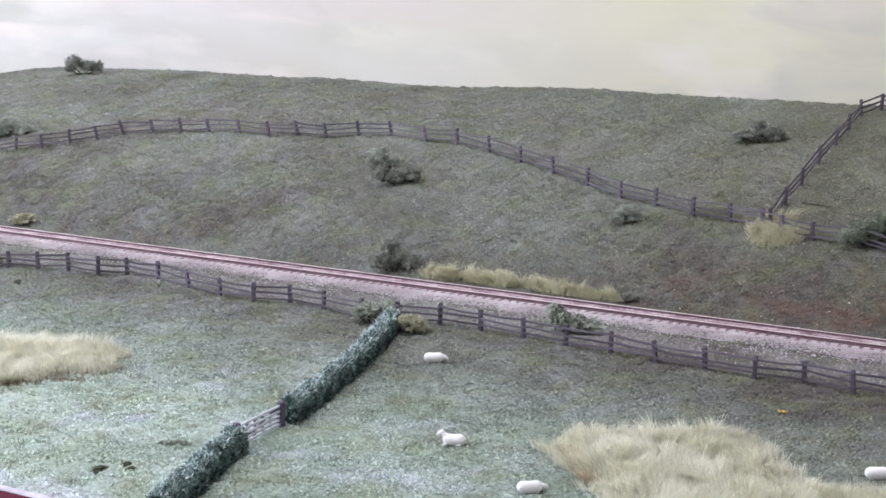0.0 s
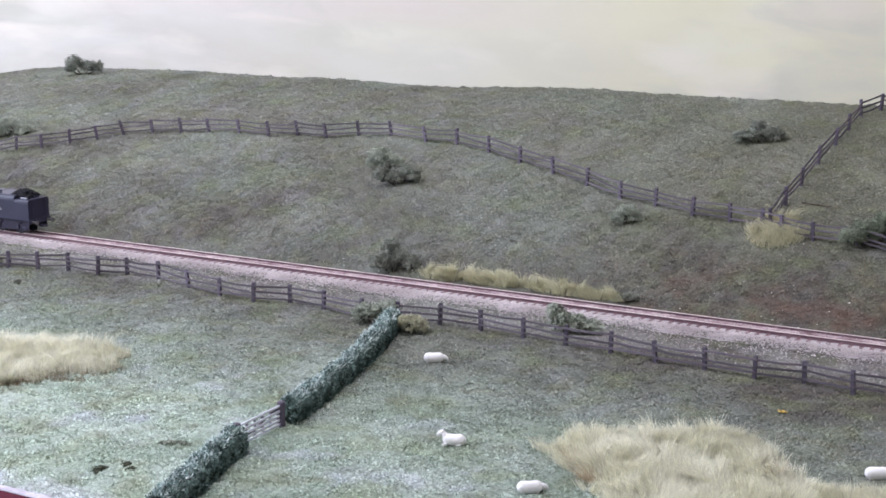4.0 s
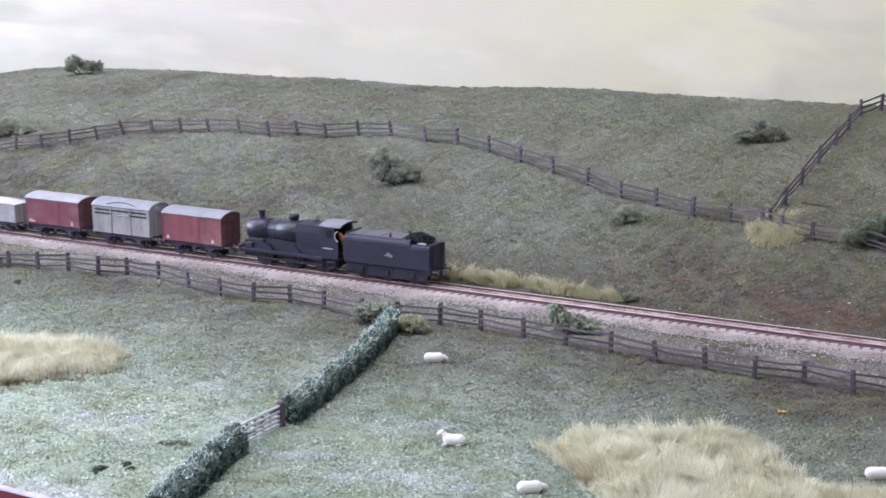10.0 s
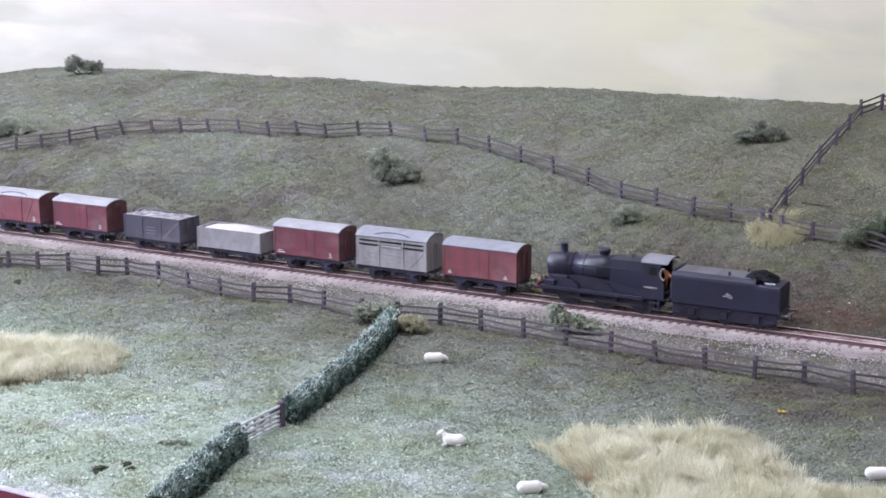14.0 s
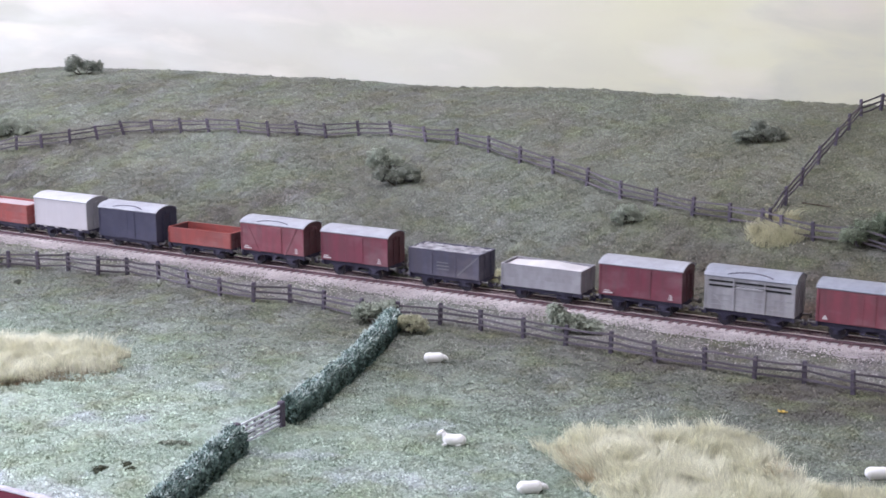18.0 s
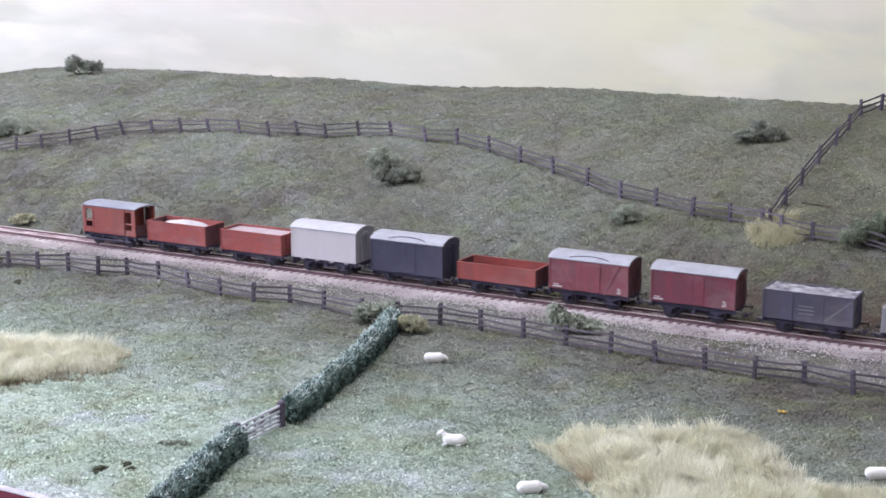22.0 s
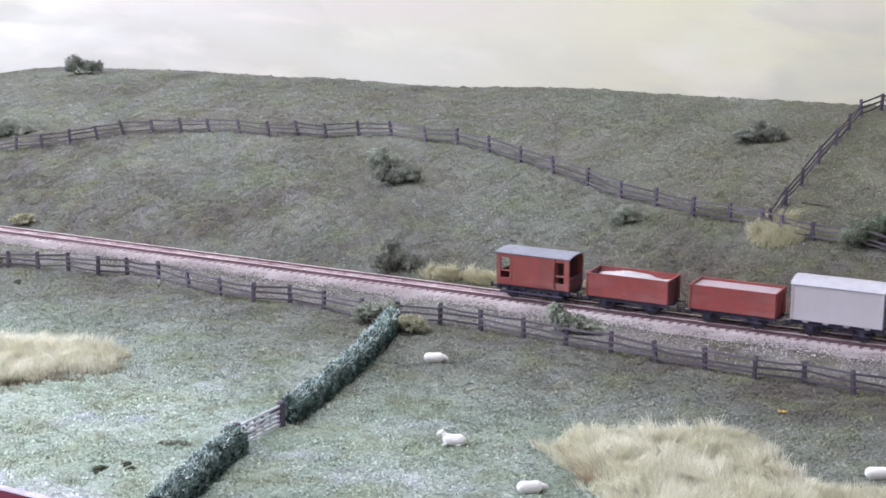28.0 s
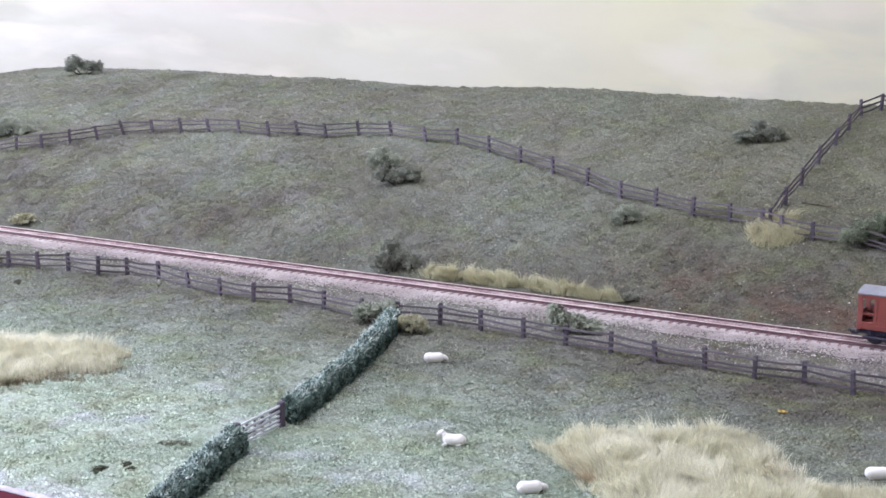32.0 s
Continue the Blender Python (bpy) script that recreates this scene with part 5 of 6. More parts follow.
def leaf_quads(pts, size, face):
    """Small leaf cards about the given points (mm), facing roughly outwards."""
    k = len(pts)
    face = face / (np.linalg.norm(face, axis=1, keepdims=True) + 1e-9) + rng.normal(0, 0.42, (k, 3))
    a = np.cross(face, rng.normal(0, 1, (k, 3)))
    a /= np.linalg.norm(a, axis=1, keepdims=True)
    b = np.cross(face, a)
    b /= np.linalg.norm(b, axis=1, keepdims=True)
    sz = (size * rng.uniform(0.6, 1.4, k))[:, None]
    c = np.cross(a, b) * sz * 0.18
    v = np.stack([pts - a * sz, pts - b * sz * 0.55 + c, pts + a * sz, pts + b * sz * 0.55 + c], 1)
    f = np.arange(k * 4).reshape(k, 4)
    return v.reshape(-1, 3) * MM, f


def bush(s, n, lobes, label, mat, dens=1.0, leaf=0.85, dz=0.0):
    """A scenic-foam bush. lobes: (across, deep, centre height, half width, half depth, half height) in mm."""
    base = on_land(s, n, dz)
    b = thing("bush", *base, label, "bush", "bushes")
    b.rotation_euler = (0, 0, TURN)
    allp, alln = [], []
    for cx, cy, cz, rx, ry, rz in lobes:
        # sprigs that leave the heart in all directions, each with a cloud of tiny leaves
        ns = int(16 + 0.9 * (rx * rz + rx * ry) ** 0.8)
        d = rng.normal(0, 1, (ns, 3))
        d[:, 2] = np.where(d[:, 2] < -0.4, -d[:, 2], d[:, 2])
        d /= np.linalg.norm(d, axis=1, keepdims=True)
        reach = rng.uniform(0.82, 1.22, ns)
        k = int(dens * 54)
        t = rng.uniform(0.25, 1.0, (ns, k)) ** 0.8
        p = d[:, None, :] * (t * reach[:, None])[..., None] * np.array([rx, ry, rz]) + rng.normal(0, 0.10, (ns, k, 3)) * np.array([rx, ry, rz])
        q = np.repeat(d[:, None, :], k, 1) * 0.6 + rng.normal(0, 0.5, (ns, k, 3)) + np.array([0, 0, 0.25])
        p, q = p.reshape(-1, 3) + np.array([cx, cy, cz]), q.reshape(-1, 3)
        up = p[:, 2] > -0.5
        allp.append(p[up])
        alln.append(q[up])
        bm = bmesh.new()
        rod(bm, (cx * 0.2, cy * 0.2, -1.5), (cx, cy, cz), 0.9, 6, 0.4)
        part("stem", bm, M_TWIG, b)
    pts = np.concatenate(allp)
    v, f = leaf_quads(pts, leaf, np.concatenate(alln))
    ob = new("crown", fast_mesh("crown", v, f, mat))
    ob.parent = b
    tagged(ob, kind="stuff")
    # dense heart of the foam, coloured dark as the shade among the leaves
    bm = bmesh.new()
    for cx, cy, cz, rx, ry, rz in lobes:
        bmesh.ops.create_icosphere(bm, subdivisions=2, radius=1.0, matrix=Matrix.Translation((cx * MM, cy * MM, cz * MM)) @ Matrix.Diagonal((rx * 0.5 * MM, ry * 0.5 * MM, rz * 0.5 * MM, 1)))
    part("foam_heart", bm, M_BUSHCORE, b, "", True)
    return b


bush(-808, 430, [(-12, 0, 13, 13, 10, 13), (10, 0, 10, 13, 9, 10), (22, 2, 9, 7, 7, 9), (-18, 0, 6, 8, 8, 6)], "dark grey-green bush on the skyline", M_BUSH)
bush(-735, 205, [(-20, 0, 9, 20, 13, 13), (4, 2, 10, 20, 12, 12), (24, 0, 6, 14, 9, 8)], "grey-green bush behind the hillside fence", M_BUSH_PALE)
bush(-147, 175, [(-16, 0, 8, 12, 8, 10), (11, -2, 9, 13, 9, 12), (-1, 2, 9, 10, 7, 8)], "grey-green bush on the open hillside", M_BUSH)
bush(-180, 204, [(-6, 0, 13, 13, 11, 11), (8, -2, 9, 12, 9, 8), (-12, 0, 8, 9, 7, 6)], "round pale grey-green bush on the open hillside", M_BUSH_PALE)
bush(118, 148, [(0, 0, 8, 11, 8, 10), (8, 0, 5, 8, 6, 7), (-8, 0, 5, 7, 6, 6)], "small pale green bush on the bank", M_BUSH_PALE)
bush(192, 325, [(-14, 0, 6, 12, 10, 7), (4, 2, 8, 14, 10, 10), (0, 4, 15, 9, 8, 8), (17, 0, 7, 10, 8, 8)], "sprawling grey-green bush high on the hill", M_BUSH)
bush(352, 152, [(-26, 0, 7, 11, 10, 9), (-14, 0, 10, 13, 10, 12), (4, 0, 14, 14, 12, 15), (20, 0, 12, 14, 12, 14)], "dense dark green bush behind the fence", M_BUSH_DARK)
bush(-72, 34, [(-12, 0, 9, 11, 9, 10), (6, 2, 11, 12, 9, 12), (-2, 4, 21, 9, 7, 10), (17, 0, 8, 8, 7, 9)], "dark green bush beside the track", M_BUSH)
bush(-8, -108, [(-8, 0, 7, 11, 8, 9), (6, 2, 8, 10, 8, 9), (14, 3, 12, 7, 6, 6)], "pale grey-green bush at the head of the hedge", M_BUSH_PALE)
bush(36, -121, [(0, 0, 7, 11, 8, 8), (-6, 0, 9, 6, 6, 6), (7, 0, 5, 6, 6, 5)], "yellow-green bush against the fence", M_BUSH_YEL)
bush(150, -63, [(-8, 0, 10, 10, 8, 12), (4, 0, 8, 12, 8, 8), (18, 0, 5, 12, 8, 6), (-12, 0, 18, 6, 5, 7)], "pale green bush growing through the fence", M_BUSH_PALE)
bush(163, 34, [(0, 0, 4, 7, 5, 5), (6, 0, 3, 5, 5, 4)], "small green shrub beside the track", M_BUSH)
bush(-448, -104, [(-6, 0, 10, 9, 9, 12), (2, 0, 5, 7, 7, 6)], "yellow-green bush at the fence end", M_BUSH_YEL)
bush(-543, 36, [(0, 0, 5, 12, 8, 7), (-10, 0, 3, 7, 6, 4)], "low pale yellow-green bush beside the track", M_BUSH_YEL)


bush(60, -272, [(0, 0, 2, 4, 3, 3), (3, 0, 1.5, 3, 3, 2)], "tiny pale tuft in the pasture", M_BUSH_PALE, leaf=0.9)
bush(29, -423, [(0, 0, 1, 6, 2, 2), (8, 0, 1, 5, 2, 1.6)], "tiny dark green tuft in the meadow", M_BUSH_PALE, leaf=0.7)
bush(-371, -150, [(0, 0, 1.5, 3, 3, 2.4)], "tiny dark green tuft in the meadow", M_BUSH, leaf=0.9)

# ---- hedge in two lengths with a gate between ----
def hedge(path, label, count):
    pts = [np.array((*p, float(land(*p)))) for p in path]
    base = Vector(pts[0]) * MM
    hd = thing("hedge", *base, label, "hedge", "field hedge")
    bm = bmesh.new()
    rings = []
    dense = []
    for a, b in zip(pts, pts[1:]):
        for t in np.linspace(0, 1, 9, endpoint=False):
            dense.append(a + (b - a) * t)
    dense.append(pts[-1])
    samples = []
    sec = [(-7.2, -1), (-7.9, 5), (-7.2, 12), (-4.6, 16.2), (0, 17.4), (4.6, 16.2), (7.2, 12), (7.9, 5), (7.2, -1)]
    for i, c in enumerate(dense):
        d = dense[min(i + 1, len(dense) - 1)] - dense[max(i - 1, 0)]
        d = d[:2] / np.linalg.norm(d[:2])
        nx = np.array((-d[1], d[0]))
        w = 1 + 0.08 * math.sin(i * 1.7) + 0.05 * math.sin(i * 0.6 + 1)
        rings.append([tuple(c + np.array((*(nx * y * w * 0.9), z * (1 + 0.06 * math.sin(i * 1.1)) * 0.95)) - np.array(base) / MM) for y, z in sec])
    loft(bm, rings)
    # dark body behind the leaves gives the gaps their shade by colour
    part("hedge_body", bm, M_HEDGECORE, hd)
    R = np.array(rings)
    i = rng.integers(0, len(R) - 1, count)
    j = rng.integers(0, R.shape[1] - 1, count)
    u, t = rng.random((count, 1)), rng.random((count, 1))
    p = (R[i, j] * (1 - u) + R[i + 1, j] * u) * (1 - t) + (R[i, j + 1] * (1 - u) + R[i + 1, j + 1] * u) * t
    cen = R.mean(axis=1)
    out = p - (cen[i] * (1 - u) + cen[i + 1] * u)
    # both cut ends
    ke = 900
    e = np.where(rng.random(ke) < 0.5, 0, len(R) - 1)
    je = rng.integers(0, R.shape[1], ke)
    pe = cen[e] + (R[e, je] - cen[e]) * np.sqrt(rng.random((ke, 1)))
    oe = np.where((e == 0)[:, None], cen[0] - cen[1], cen[-1] - cen[-2])
    p, out = np.concatenate([p, pe]), np.concatenate([out, oe])
    v, f = leaf_quads(p + rng.normal(0, 0.7, p.shape), 1.15, out)
    lv = new("leaves", fast_mesh("leaves", v, f, M_HEDGE))
    lv.parent = hd
    tagged(lv, kind="stuff")
    # bristles standing out of the clipped upper-left face, painted pale as lit tips
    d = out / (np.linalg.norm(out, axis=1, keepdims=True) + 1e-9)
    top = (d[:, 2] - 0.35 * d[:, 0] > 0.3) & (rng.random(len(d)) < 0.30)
    q0, d = p[top], d[top] + rng.normal(0, 0.45, (top.sum(), 3))
    kb = len(q0)
    sd = rng.normal(0, 0.32, (kb, 3))
    tip = q0 + d * rng.uniform(1.0, 2.8, (kb, 1))
    v = np.stack([q0 - sd, q0 + sd, tip], 1).reshape(-1, 3) * MM
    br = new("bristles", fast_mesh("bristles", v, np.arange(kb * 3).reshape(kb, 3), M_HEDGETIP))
    br.parent = hd
    tagged(br, kind="stuff")


hedge([(14, -114), (31, -165), (49, -228), (63, -297), (71, -350)], "clipped dark green hedge running from fence to gate", 26000)
hedge([(74, -412), (83, -449), (93.5, -487), (100.5, -521)], "clipped dark green hedge running from gate to layout edge", 14000)

gate = thing("field_gate", *on_land(71, -358), "weathered pale grey five-bar wooden gate between dark posts", "gate")
ga, gb = Vector((0, 0, 0)), on_land(74, -411) - on_land(71, -358)
gd = gb - ga
for q in (ga, gb):
    bm = bmesh.new()
    box(bm, q.x / MM, q.y / MM, 7.5 + q.z / MM, 4.0, 4.0, 21, 0.4)
    part("gate_post", bm, M_WOOD, gate, "dark wooden post")
gm = gd.to_track_quat("X", "Z").to_matrix().to_4x4()
gl = gd.length / MM - 5
for k, hgt in enumerate((2.8, 5.6, 8.6, 11.8, 15.4)):
    bm = bmesh.new()
    box(bm, 0, 0, 0, gl, 1.0, 1.5, 0.15)
    o = part("bar", bm, M_GATE, gate)
    o.matrix_basis = Matrix.Translation(gd / 2 + Vector((0, 0, hgt * MM))) @ gm
for k in (-1, -0.6, -0.2, 0.2, 0.6, 1):
    bm = bmesh.new()
    box(bm, 0, -0.9, 0, 1.7, 0.9, 13.4, 0.15)
    o = part("upright", bm, M_WOOD, gate, "dark wooden upright")
    o.matrix_basis = Matrix.Translation(gd * (0.5 + k * 0.44) + Vector((0, 0, 9.0 * MM))) @ gm
bm = bmesh.new()
box(bm, 0, -1.0, 0, gl * 0.98, 0.8, 1.3, 0.1, Matrix.Rotation(radians(12), 4, "Y"))
o = part("diagonal_brace", bm, M_WOOD, gate, "dark wooden brace")
o.matrix_basis = Matrix.Translation(gd / 2 + Vector((0, 0, 9.0 * MM))) @ gm


# ---- sheep ----
def sheep(s, n, turn, lying, label):
    sh = thing("sheep", *on_land(s, n), label, "sheep", "grazing sheep")
    sh.rotation_euler = (0, 0, radians(turn))
    up = 2.0 if lying else 2.9
    bm = bmesh.new()
    rings = []
    for x, r, dz in ((-7.6, 1.0, 0.2), (-7.1, 2.2, 0.3), (-5.6, 3.4, 0.3), (-3.2, 3.9, 0.2), (-0.5, 3.8, 0.0), (2.2, 3.9, 0.1), (4.8, 3.6, 0.4), (6.4, 2.7, 0.5), (7.3, 1.4, 0.5)):
        rings.append([(x, math.cos(2 * math.pi * i / 14) * r * 0.92, up + 1.0 + dz + math.sin(2 * math.pi * i / 14) * r) for i in range(14)])
    loft(bm, rings)
    part("body", bm, M_WOOL, sh, "", True)
    hz = up + (5.0 if lying else 0.9)
    bm = bmesh.new()
    rings = []
    for t, r in ((0, 1.7), (0.35, 2.0), (0.7, 1.6), (0.95, 1.1), (1.0, 0.6)):
        rings.append([(6.2 + 5.0 * t, math.cos(2 * math.pi * i / 10) * r * 0.85, hz + 1.2 * math.sin(t * 3) - 1.4 * t + math.sin(2 * math.pi * i / 10) * r) for i in range(10)])
    loft(bm, rings)
    hd = part("head", bm, M_WOOL, sh, "", True)
    for q in (-1, 1):
        bm = bmesh.new()
        box(bm, 7.6, q * 1.9, hz + 1.9, 0.7, 1.8, 0.6, 0.2)
        part("ear", bm, M_WOOL, hd)
    if lying:
        bm = bmesh.new()
        rod(bm, (5.0, 0, up + 1.5), (7.2, 0, hz + 0.6), 2.2, 10, 1.7)
        part("neck", bm, M_WOOL, sh, "", True)
    for x in (-4.6, 4.4):
        for q in (-1, 1):
            bm = bmesh.new()
            if lying:
                rod(bm, (x, q * 2.6, 1.0), (x + 3.0, q * 3.0, 0.4), 0.8, 7)
            else:
                rod(bm, (x, q * 1.8, 0), (x, q * 1.9, up), 0.7, 7, 1.2)
            part("leg", bm, M_WOOL, sh)
    return sh


sheep(92, -186, 30, False, "white model sheep grazing beside the hedge")
sheep(188, -335, 198, True, "white model sheep lying with its head raised")
sheep(264, -385, 34, False, "white model sheep standing near the long grass")
sheep(438, -268, 25, False, "white model sheep at the edge of the long straw grass")


# ---- long straw-coloured grass ----
def long_grass(name, inside, bounds, count, height, mat, label, wild=1.0):
    s = rng.uniform(bounds[0], bounds[1], count)
    n = rng.uniform(bounds[2], bounds[3], count)
    w = inside(s, n)
    keep = w > rng.random(count)
    s, n, w = s[keep], n[keep], w[keep]
    k = len(s)
    z = land(s, n) - 0.5
    hgt = height * rng.uniform(0.55, 1.15, k) * (0.7 + 0.3 * w) * (1 + 0.12 * np.sin(s * 0.11) * np.sin(n * 0.13) + 0.22 * np.sin(s * 0.055 + 1) * np.sin(n * 0.08 + s * 0.02))
    wob = 3 * np.sin(s * 0.4 + n * 0.23)
    cell = (np.floor((s + wob) / 7.0) * 92821 + np.floor((n - wob) / 7.0) * 68917).astype(np.int64) % 4096
    tuft = np.random.default_rng(11).normal(0, 1, (4096, 3))[cell]
    lean = (rng.normal(0, 0.33, (k, 2)) + 0.46 * tuft[:, :2]) * wild
    hgt = hgt * (1 + 0.27 * wild * tuft[:, 2].clip(-1.5, 1.5))
    a = rng.uniform(0, 6.283, k)
    dx, dy = np.cos(a) * 0.2, np.sin(a) * 0.2
    p0 = np.stack([s, n, z], -1)
    side = np.stack([dx, dy, 0 * dx], -1)
    mid = p0 + np.stack([lean[:, 0] * hgt * 0.35, lean[:, 1] * hgt * 0.35, hgt * 0.55], -1)
    tip = p0 + np.stack([lean[:, 0] * hgt, lean[:, 1] * hgt, hgt], -1)
    v = np.stack([p0 - side, p0 + side, mid + side * 0.8, mid - side * 0.8, tip], 1).reshape(-1, 3) * MM
    b = np.arange(k)[:, None] * 5
    f = np.concatenate([b + np.array([[0, 1, 2]]), b + np.array([[0, 2, 3]]), b + np.array([[3, 2, 4]])], 0)
    tagged(new(name, fast_mesh(name, v, f, mat)), label, "grass", kind="stuff")


def blob(cs, cn, rs, rn, turn=0.0, edge=0.25):
    c, s_ = math.cos(turn), math.sin(turn)

    def f(s, n):
        a, b = (s - cs) * c + (n - cn) * s_, -(s - cs) * s_ + (n - cn) * c
        r = np.sqrt((a / rs) ** 2 + (b / rn) ** 2) + 0.07 * np.sin(s * 0.09 + n * 0.05) + 0.06 * np.sin(n * 0.17 - s * 0.07)
        return np.clip((1 - r) / edge, 0, 1)
    return f


def union(*fs):
    return lambda s, n: np.max([f(s, n) for f in fs], axis=0)


def plot(corners, edge=16.0):
    """Inside of a rough outline on the plan, thinning towards its rim."""
    P = np.array(corners, float)

    def f(s, n):
        s = s + 6 * np.sin(n * 0.13) + 5 * np.sin(n * 0.31 + s * 0.05) + 3 * np.sin(n * 0.7 + s * 0.2)
        inside = np.zeros(s.shape, bool)
        near = np.full(s.shape, 1e9)
        for (x0, y0), (x1, y1) in zip(P, np.roll(P, -1, 0)):
            cross = (y0 > n) != (y1 > n)
            with np.errstate(divide="ignore", invalid="ignore"):
                inside ^= cross & (s < (x1 - x0) * (n - y0) / (y1 - y0) + x0)
            t = np.clip(((s - x0) * (x1 - x0) + (n - y0) * (y1 - y0)) / ((x1 - x0) ** 2 + (y1 - y0) ** 2), 0, 1)
            near = np.minimum(near, np.hypot(s - x0 - t * (x1 - x0), n - y0 - t * (y1 - y0)))
        return np.where(inside, np.clip(near / edge, 0, 1), 0)
    return f


long_grass("long_grass", blob(-232, -360, 136, 60, TURN), (-380, -90, -450, -250), 190000, 11,
           M_STRAW, "patch of long pale straw-coloured static grass in the meadow")
long_grass("grass_thatch", blob(-229, -366, 136, 61, TURN, 0.10), (-380, -85, -460, -250), 60000, 4.2,
           M_STRAWBASE, "brown matted thatch under the long pale grass of the meadow")
long_grass("grass_thatch", plot([(252, -316), (266, -284), (311, -242), (342, -232), (378, -264), (402, -301), (446, -298), (480, -314), (480, -450), (340, -418), (308, -370), (278, -344)], 4.0),
           (235, 485, -450, -215), 60000, 4.2, M_STRAWBASE, "brown matted thatch under the long pale grass of the pasture")
long_grass("long_grass", plot([(236, -312), (256, -275), (311, -238), (342, -228), (378, -260), (402, -297), (446, -294), (480, -310), (480, -450), (330, -420), (300, -372), (270, -346)]),
           (235, 485, -450, -215), 260000, 10.3, M_STRAW, "wide patch of long pale straw-coloured static grass in the pasture")
long_grass("grass_thatch", union(blob(272, -330, 19, 12, -0.6, 0.9), blob(288, -352, 14, 9, -0.8, 0.9), blob(300, -290, 22, 6, 0.7, 0.9), blob(385, -300, 16, 8, -0.8, 0.9)), (240, 420, -380, -260), 40000, 10.5,
           M_BROWNSTRAW, "rusty brown dead stems at the rim of the long grass", 1.4)
long_grass("long_grass", union(blob(-20, 37, 24, 8), blob(30, 38, 45, 7), blob(95, 37, 45, 6), blob(135, 35, 30, 6)), (-50, 180, 27, 50), 30000, 10,
           M_GREENSTRAW, "strip of yellow-green long grass along the far side of the track", 1.25)
long_grass("long_grass", union(blob(262, 143, 30, 16, 0, 0.7), blob(250, 150, 20, 13, 0, 0.6), blob(257, 168, 20, 13, 0, 0.7)), (215, 320, 110, 200), 30000, 11.0,
           M_TUFTSTRAW, "yellow-green tuft of long grass at the fence junction", 1.15)

# ---- mole hills, flowers, specks ----
for s_, n_, w_ in ((19, -474, 6.5), (27, -460, 4.5), (36, -466, 4)):
    mh = thing("molehill", *on_land(s_, n_), "small dark heap of soil in the grass", "molehill", "molehills")
    k = int(60 * w_ / 5)
    p = rng.normal(0, 1, (k, 2)) * w_ * 0.35
    v, f = lumps(p[:, 0], p[:, 1], np.maximum(0, w_ * 0.25 - np.hypot(p[:, 0], p[:, 1]) * 0.4), rng.uniform(0.8, 1.7, k))
    ob = new("soil", fast_mesh("soil", v, f, M_SOIL))
    ob.parent = mh
fl = thing("flower_clump", *on_land(356, -176), "low clump of yellow-orange flowers in the turf", "flowers")
p = rng.normal(0, 1, (40, 2)) * np.array([1.5, 0.8])
v, f = lumps(p[:, 0], p[:, 1], 1.0 + rng.random(40), rng.uniform(0.5, 1.1, 40))
ob = new("petals", fast_mesh("petals", v, f, M_YELLOW))
ob.parent = fl
st = thing("fallen_branch", *on_land(283, 205), "thin dark fallen branch on the turf", "branch")
bm = bmesh.new()
rod(bm, (-14, 2, 1.2), (14, -3, 0.8), 0.8, 6, 0.4)
rod(bm, (-2, 0, 1.0), (6, 5, 2.0), 0.5, 6, 0.3)
part("stick", bm, M_TWIG, st)

# ---- turf foam ----
k = 330000
s = rng.uniform(-1060, 480, k)
n = rng.uniform(FRONT + 8, BACK - 1, k)
keep = in_view(s, n) & ((n < -33 - rng.random(k) * 8) | (n > 28))
s, n = s[keep], n[keep]
# uneven tufts along the skyline
kc = 2600
sc, nc = rng.uniform(-1060, 480, kc), rng.uniform(BACK - 14, BACK - 1, kc)
s, n = np.concatenate([s, sc]), np.concatenate([n, nc])
z = land(s, n)
k = len(s)
size = rng.uniform(0.45, 1.05, k) * np.where(rng.random(k) < 0.08, 1.6, 1.0)
size[-kc:] *= rng.uniform(0.8, 2.4, kc)
z = z + 0.25
base = np.array([(1, 0, -0.35), (0, 1, -0.35), (-1, 0, -0.35), (0, -1, -0.35), (0, 0, 1.0)], float)
a = rng.uniform(0, 6.283, k)
jit = base[None] * (1 + rng.uniform(-0.4, 0.4, (k, 5, 1)))
x = jit[:, :, 0] * np.cos(a)[:, None] - jit[:, :, 1] * np.sin(a)[:, None]
y = jit[:, :, 0] * np.sin(a)[:, None] + jit[:, :, 1] * np.cos(a)[:, None]
x[:, 4] += rng.normal(0, 0.4, k)
y[:, 4] += rng.normal(0, 0.4, k)
v = np.stack([s[:, None] + 1.15 * x * size[:, None], n[:, None] + y * size[:, None], z[:, None] + 0.85 * jit[:, :, 2] * size[:, None]], -1).reshape(-1, 3) * MM
tri = np.array([(0, 1, 4), (1, 2, 4), (2, 3, 4), (3, 0, 4)])
f = (np.arange(k)[:, None, None] * 5 + tri[None]).reshape(-1, 3)
me = fast_mesh("turf_clumps", v, f, M_TUFT)
me.polygons.foreach_set("use_smooth", np.ones(len(f), dtype=bool))
tagged(new("turf_clumps", me), "crumbly green turf foam covering the fields", "turf", kind="stuff")
kv = 24000
s, n = rng.uniform(-700, 480, kv), -36 + rng.exponential(5.5, kv)
keep = in_view(s, n) & (n < -16) & (np.sin(s * 0.045) + np.sin(s * 0.13 + 1) + rng.normal(0, 0.7, kv) > -0.3)
s, n = s[keep], n[keep]
v, f = lumps(s, n, land(s, n) + 0.15, rng.uniform(0.45, 0.95, len(s)))
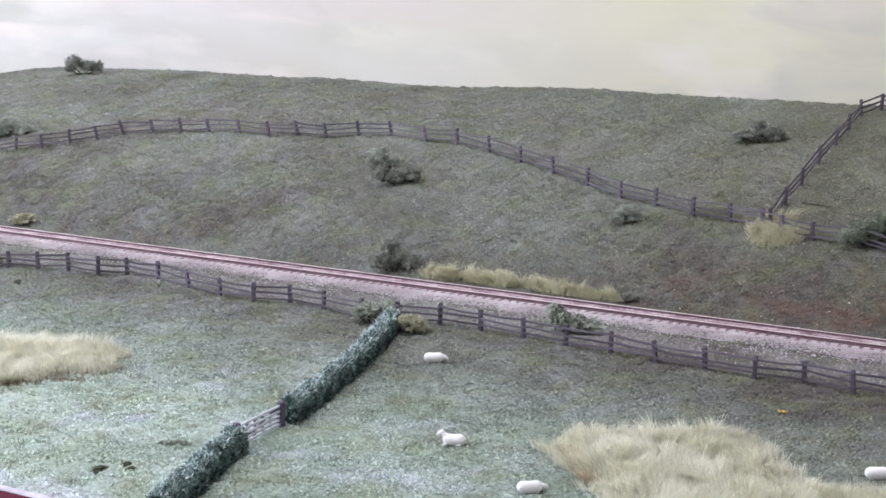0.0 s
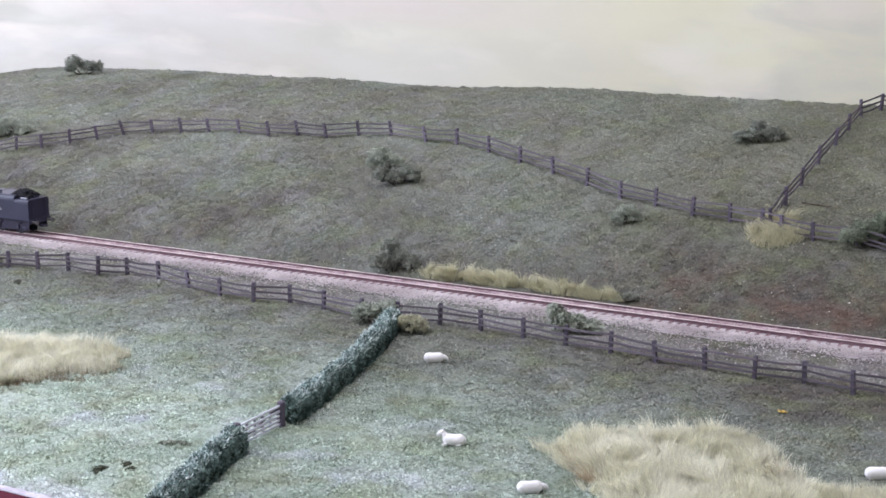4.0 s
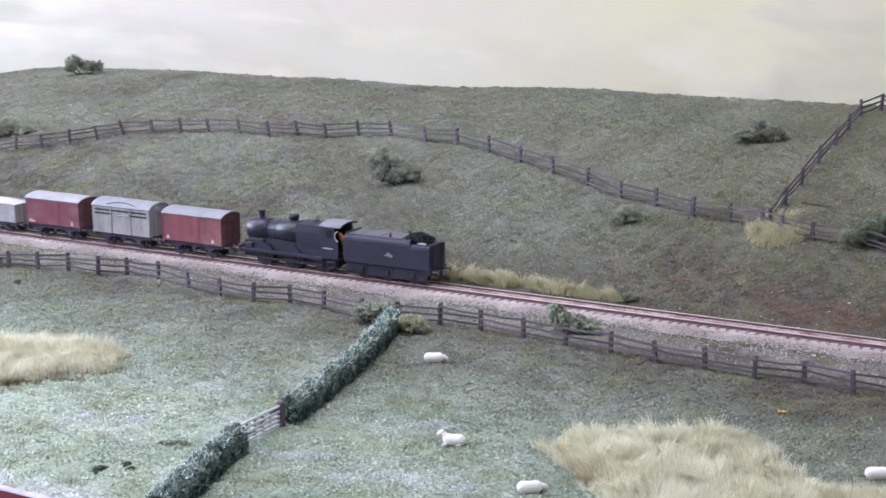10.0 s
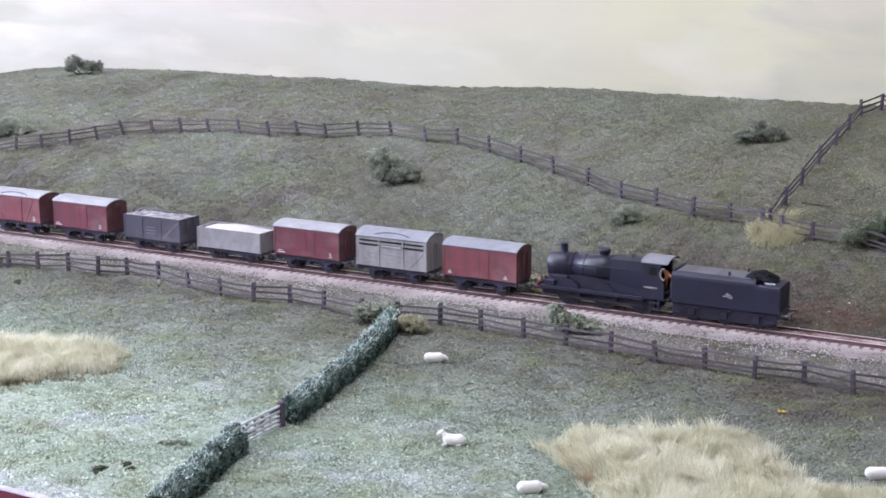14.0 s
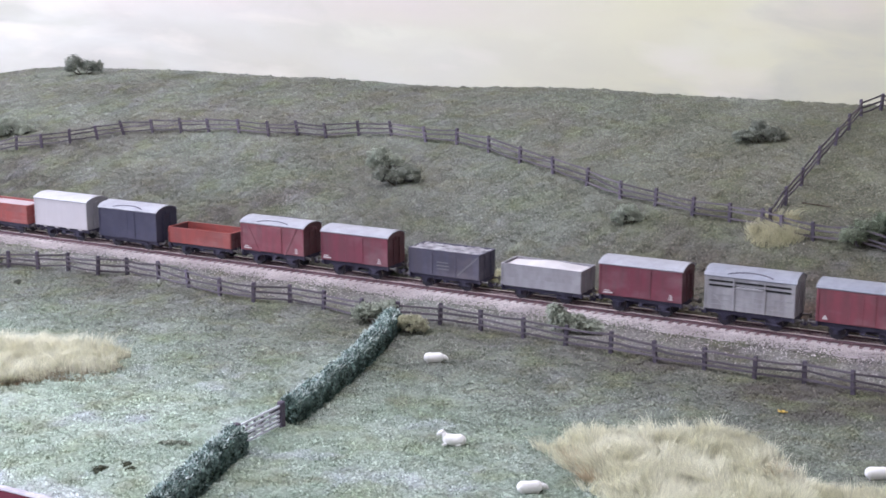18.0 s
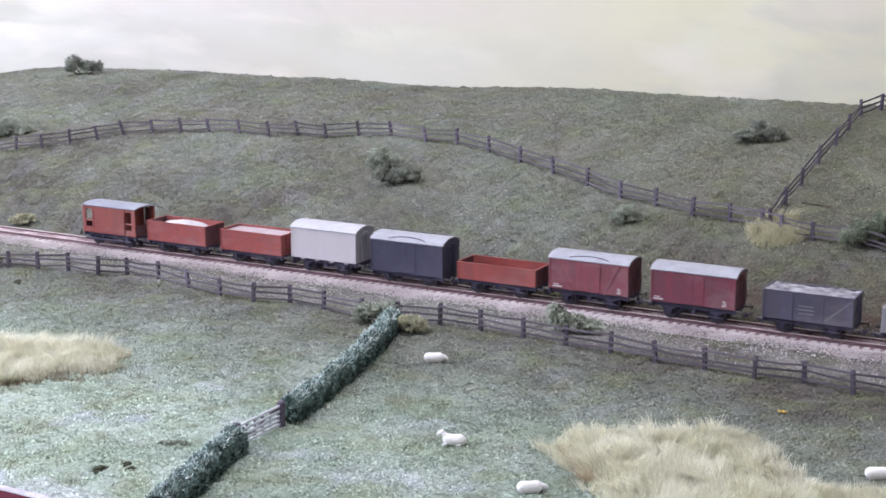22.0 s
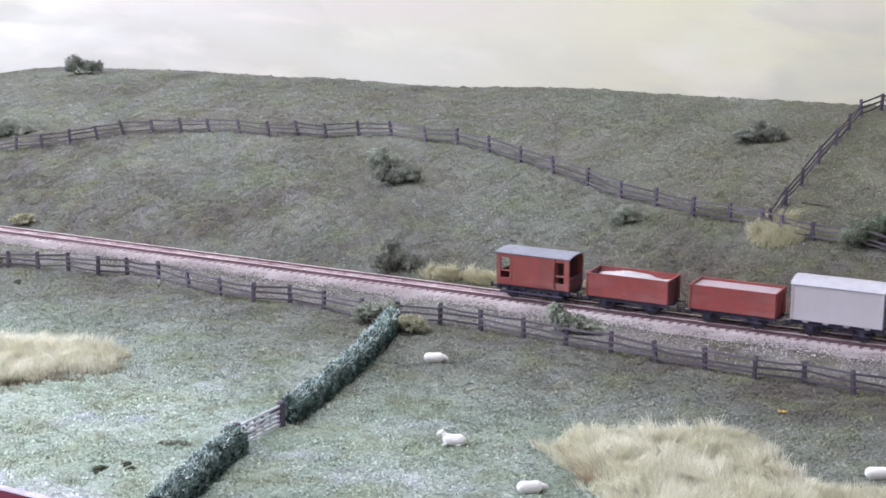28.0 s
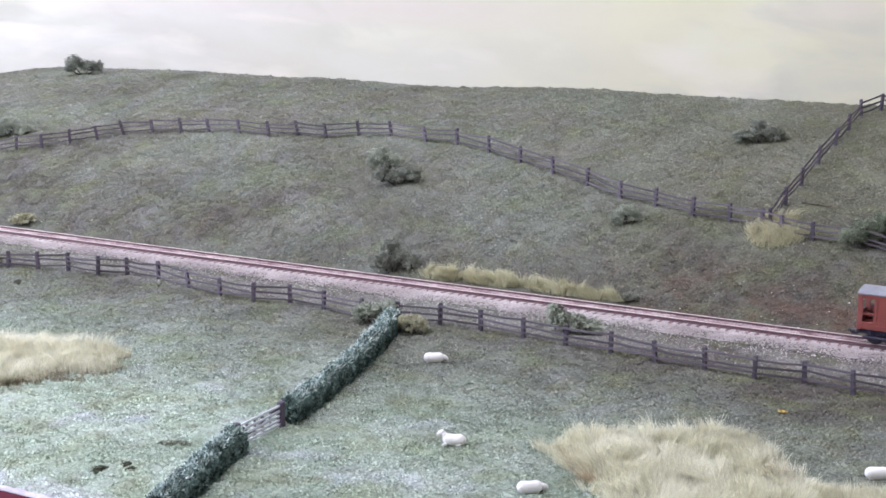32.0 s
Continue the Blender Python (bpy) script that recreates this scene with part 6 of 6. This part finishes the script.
tagged(new("verge_scatter", fast_mesh("verge_scatter", v, f, M_TUFT)), "green foam straggling over the ballast edge", "turf", kind="stuff")
# short static-grass fibres between the foam
k = 1000000
s = rng.uniform(-1060, 480, k)
n = rng.uniform(FRONT + 5, BACK - 1, k)
keep = in_view(s, n) & ((n < -33 - rng.random(k) * 8) | (n > 28))
s, n = s[keep], n[keep]
k = len(s)
a = rng.uniform(0, 6.283, k)
wide = rng.uniform(0.22, 0.4, k)
tall, out = rng.uniform(0.6, 1.7, k), rng.uniform(0.3, 1.6, k)
b = rng.uniform(0, 6.283, k)
p0 = np.stack([s, n, land(s, n) - 0.1], -1)
side = np.stack([np.cos(a) * wide, np.sin(a) * wide, 0 * a], -1)
tip = p0 + np.stack([np.cos(b) * out, np.sin(b) * out, tall], -1)
v = np.stack([p0 - side, p0 + side, tip], 1).reshape(-1, 3) * MM
f = np.arange(k * 3).reshape(k, 3)
tagged(new("turf_fibres", fast_mesh("turf_fibres", v, f, M_TUFT)), "short green static grass fibres over the fields", "turf", kind="stuff")
k = 170
s, n = rng.uniform(-600, 470, k), 26 + rng.exponential(22, k)
keep_right = rng.random(k) < 0.25 + 0.75 * (s > 160)
s, n = s[keep_right], n[keep_right]
keep = in_view(s, n)
s, n = s[keep], n[keep]
v, f = lumps(s, n, land(s, n) + 0.7, rng.uniform(0.5, 1.2, len(s)))
tagged(new("loose_stones", fast_mesh("loose_stones", v, f, M_PALE)), "scattered pale stone chips on the bank", "stones", kind="stuff")

# the figurine is one plain mesh
old = fig
fig = tagged(new("cab_figurine", fig_mesh), "small orange painted figurine in the cab doorway", "figurine", "engine and tender")
VEHICLES[:] = [(fig if q is old else q, at) for q, at in VEHICLES]
bpy.data.objects.remove(old)
fig.name = "cab_figurine"

# ================= what moves =================
# Way of the train along the track, in mm, second by second.
WAY = [(0, -1291.8), (1, -1210.9), (2, -1130.0), (3, -1049.2), (4, -971.0), (5, -892.5), (6, -811.6), (7, -733.0), (8, -652.0), (9, -569.0), (10, -487.5),
       (11, -406.6), (12, -326.0), (13, -244.3), (14, -169.8), (15, -86.0), (16, -1.5), (17, 81.0), (18, 162.6), (19, 244.1), (20, 327.2), (21, 407.0),
       (22, 487.5), (23, 569.4), (24, 648.2), (25, 726.8), (26, 806.0), (27, 884.0), (28, 962.6), (29, 1042.0), (30, 1120.0), (31, 1199.0), (32, 1273.5)]


def motions():
    ts, ws = [t for t, _ in WAY], [w for _, w in WAY]
    for v, at in VEHICLES:
        walk(v, [(t, pose((w + at) * MM, TRACK_Y, RAIL_TOP)) for t, w in WAY])
    steps = np.arange(0, 32.01, 0.1)
    way = np.interp(steps, ts, ws)
    for w, x, hgt, r in WHEELS:
        walk(w, [(float(t), pose(x * MM, 0, hgt * MM, 0, math.degrees((d - ws[0]) / r) % 360.0, 0)) for t, d in zip(steps, way)])


motions()
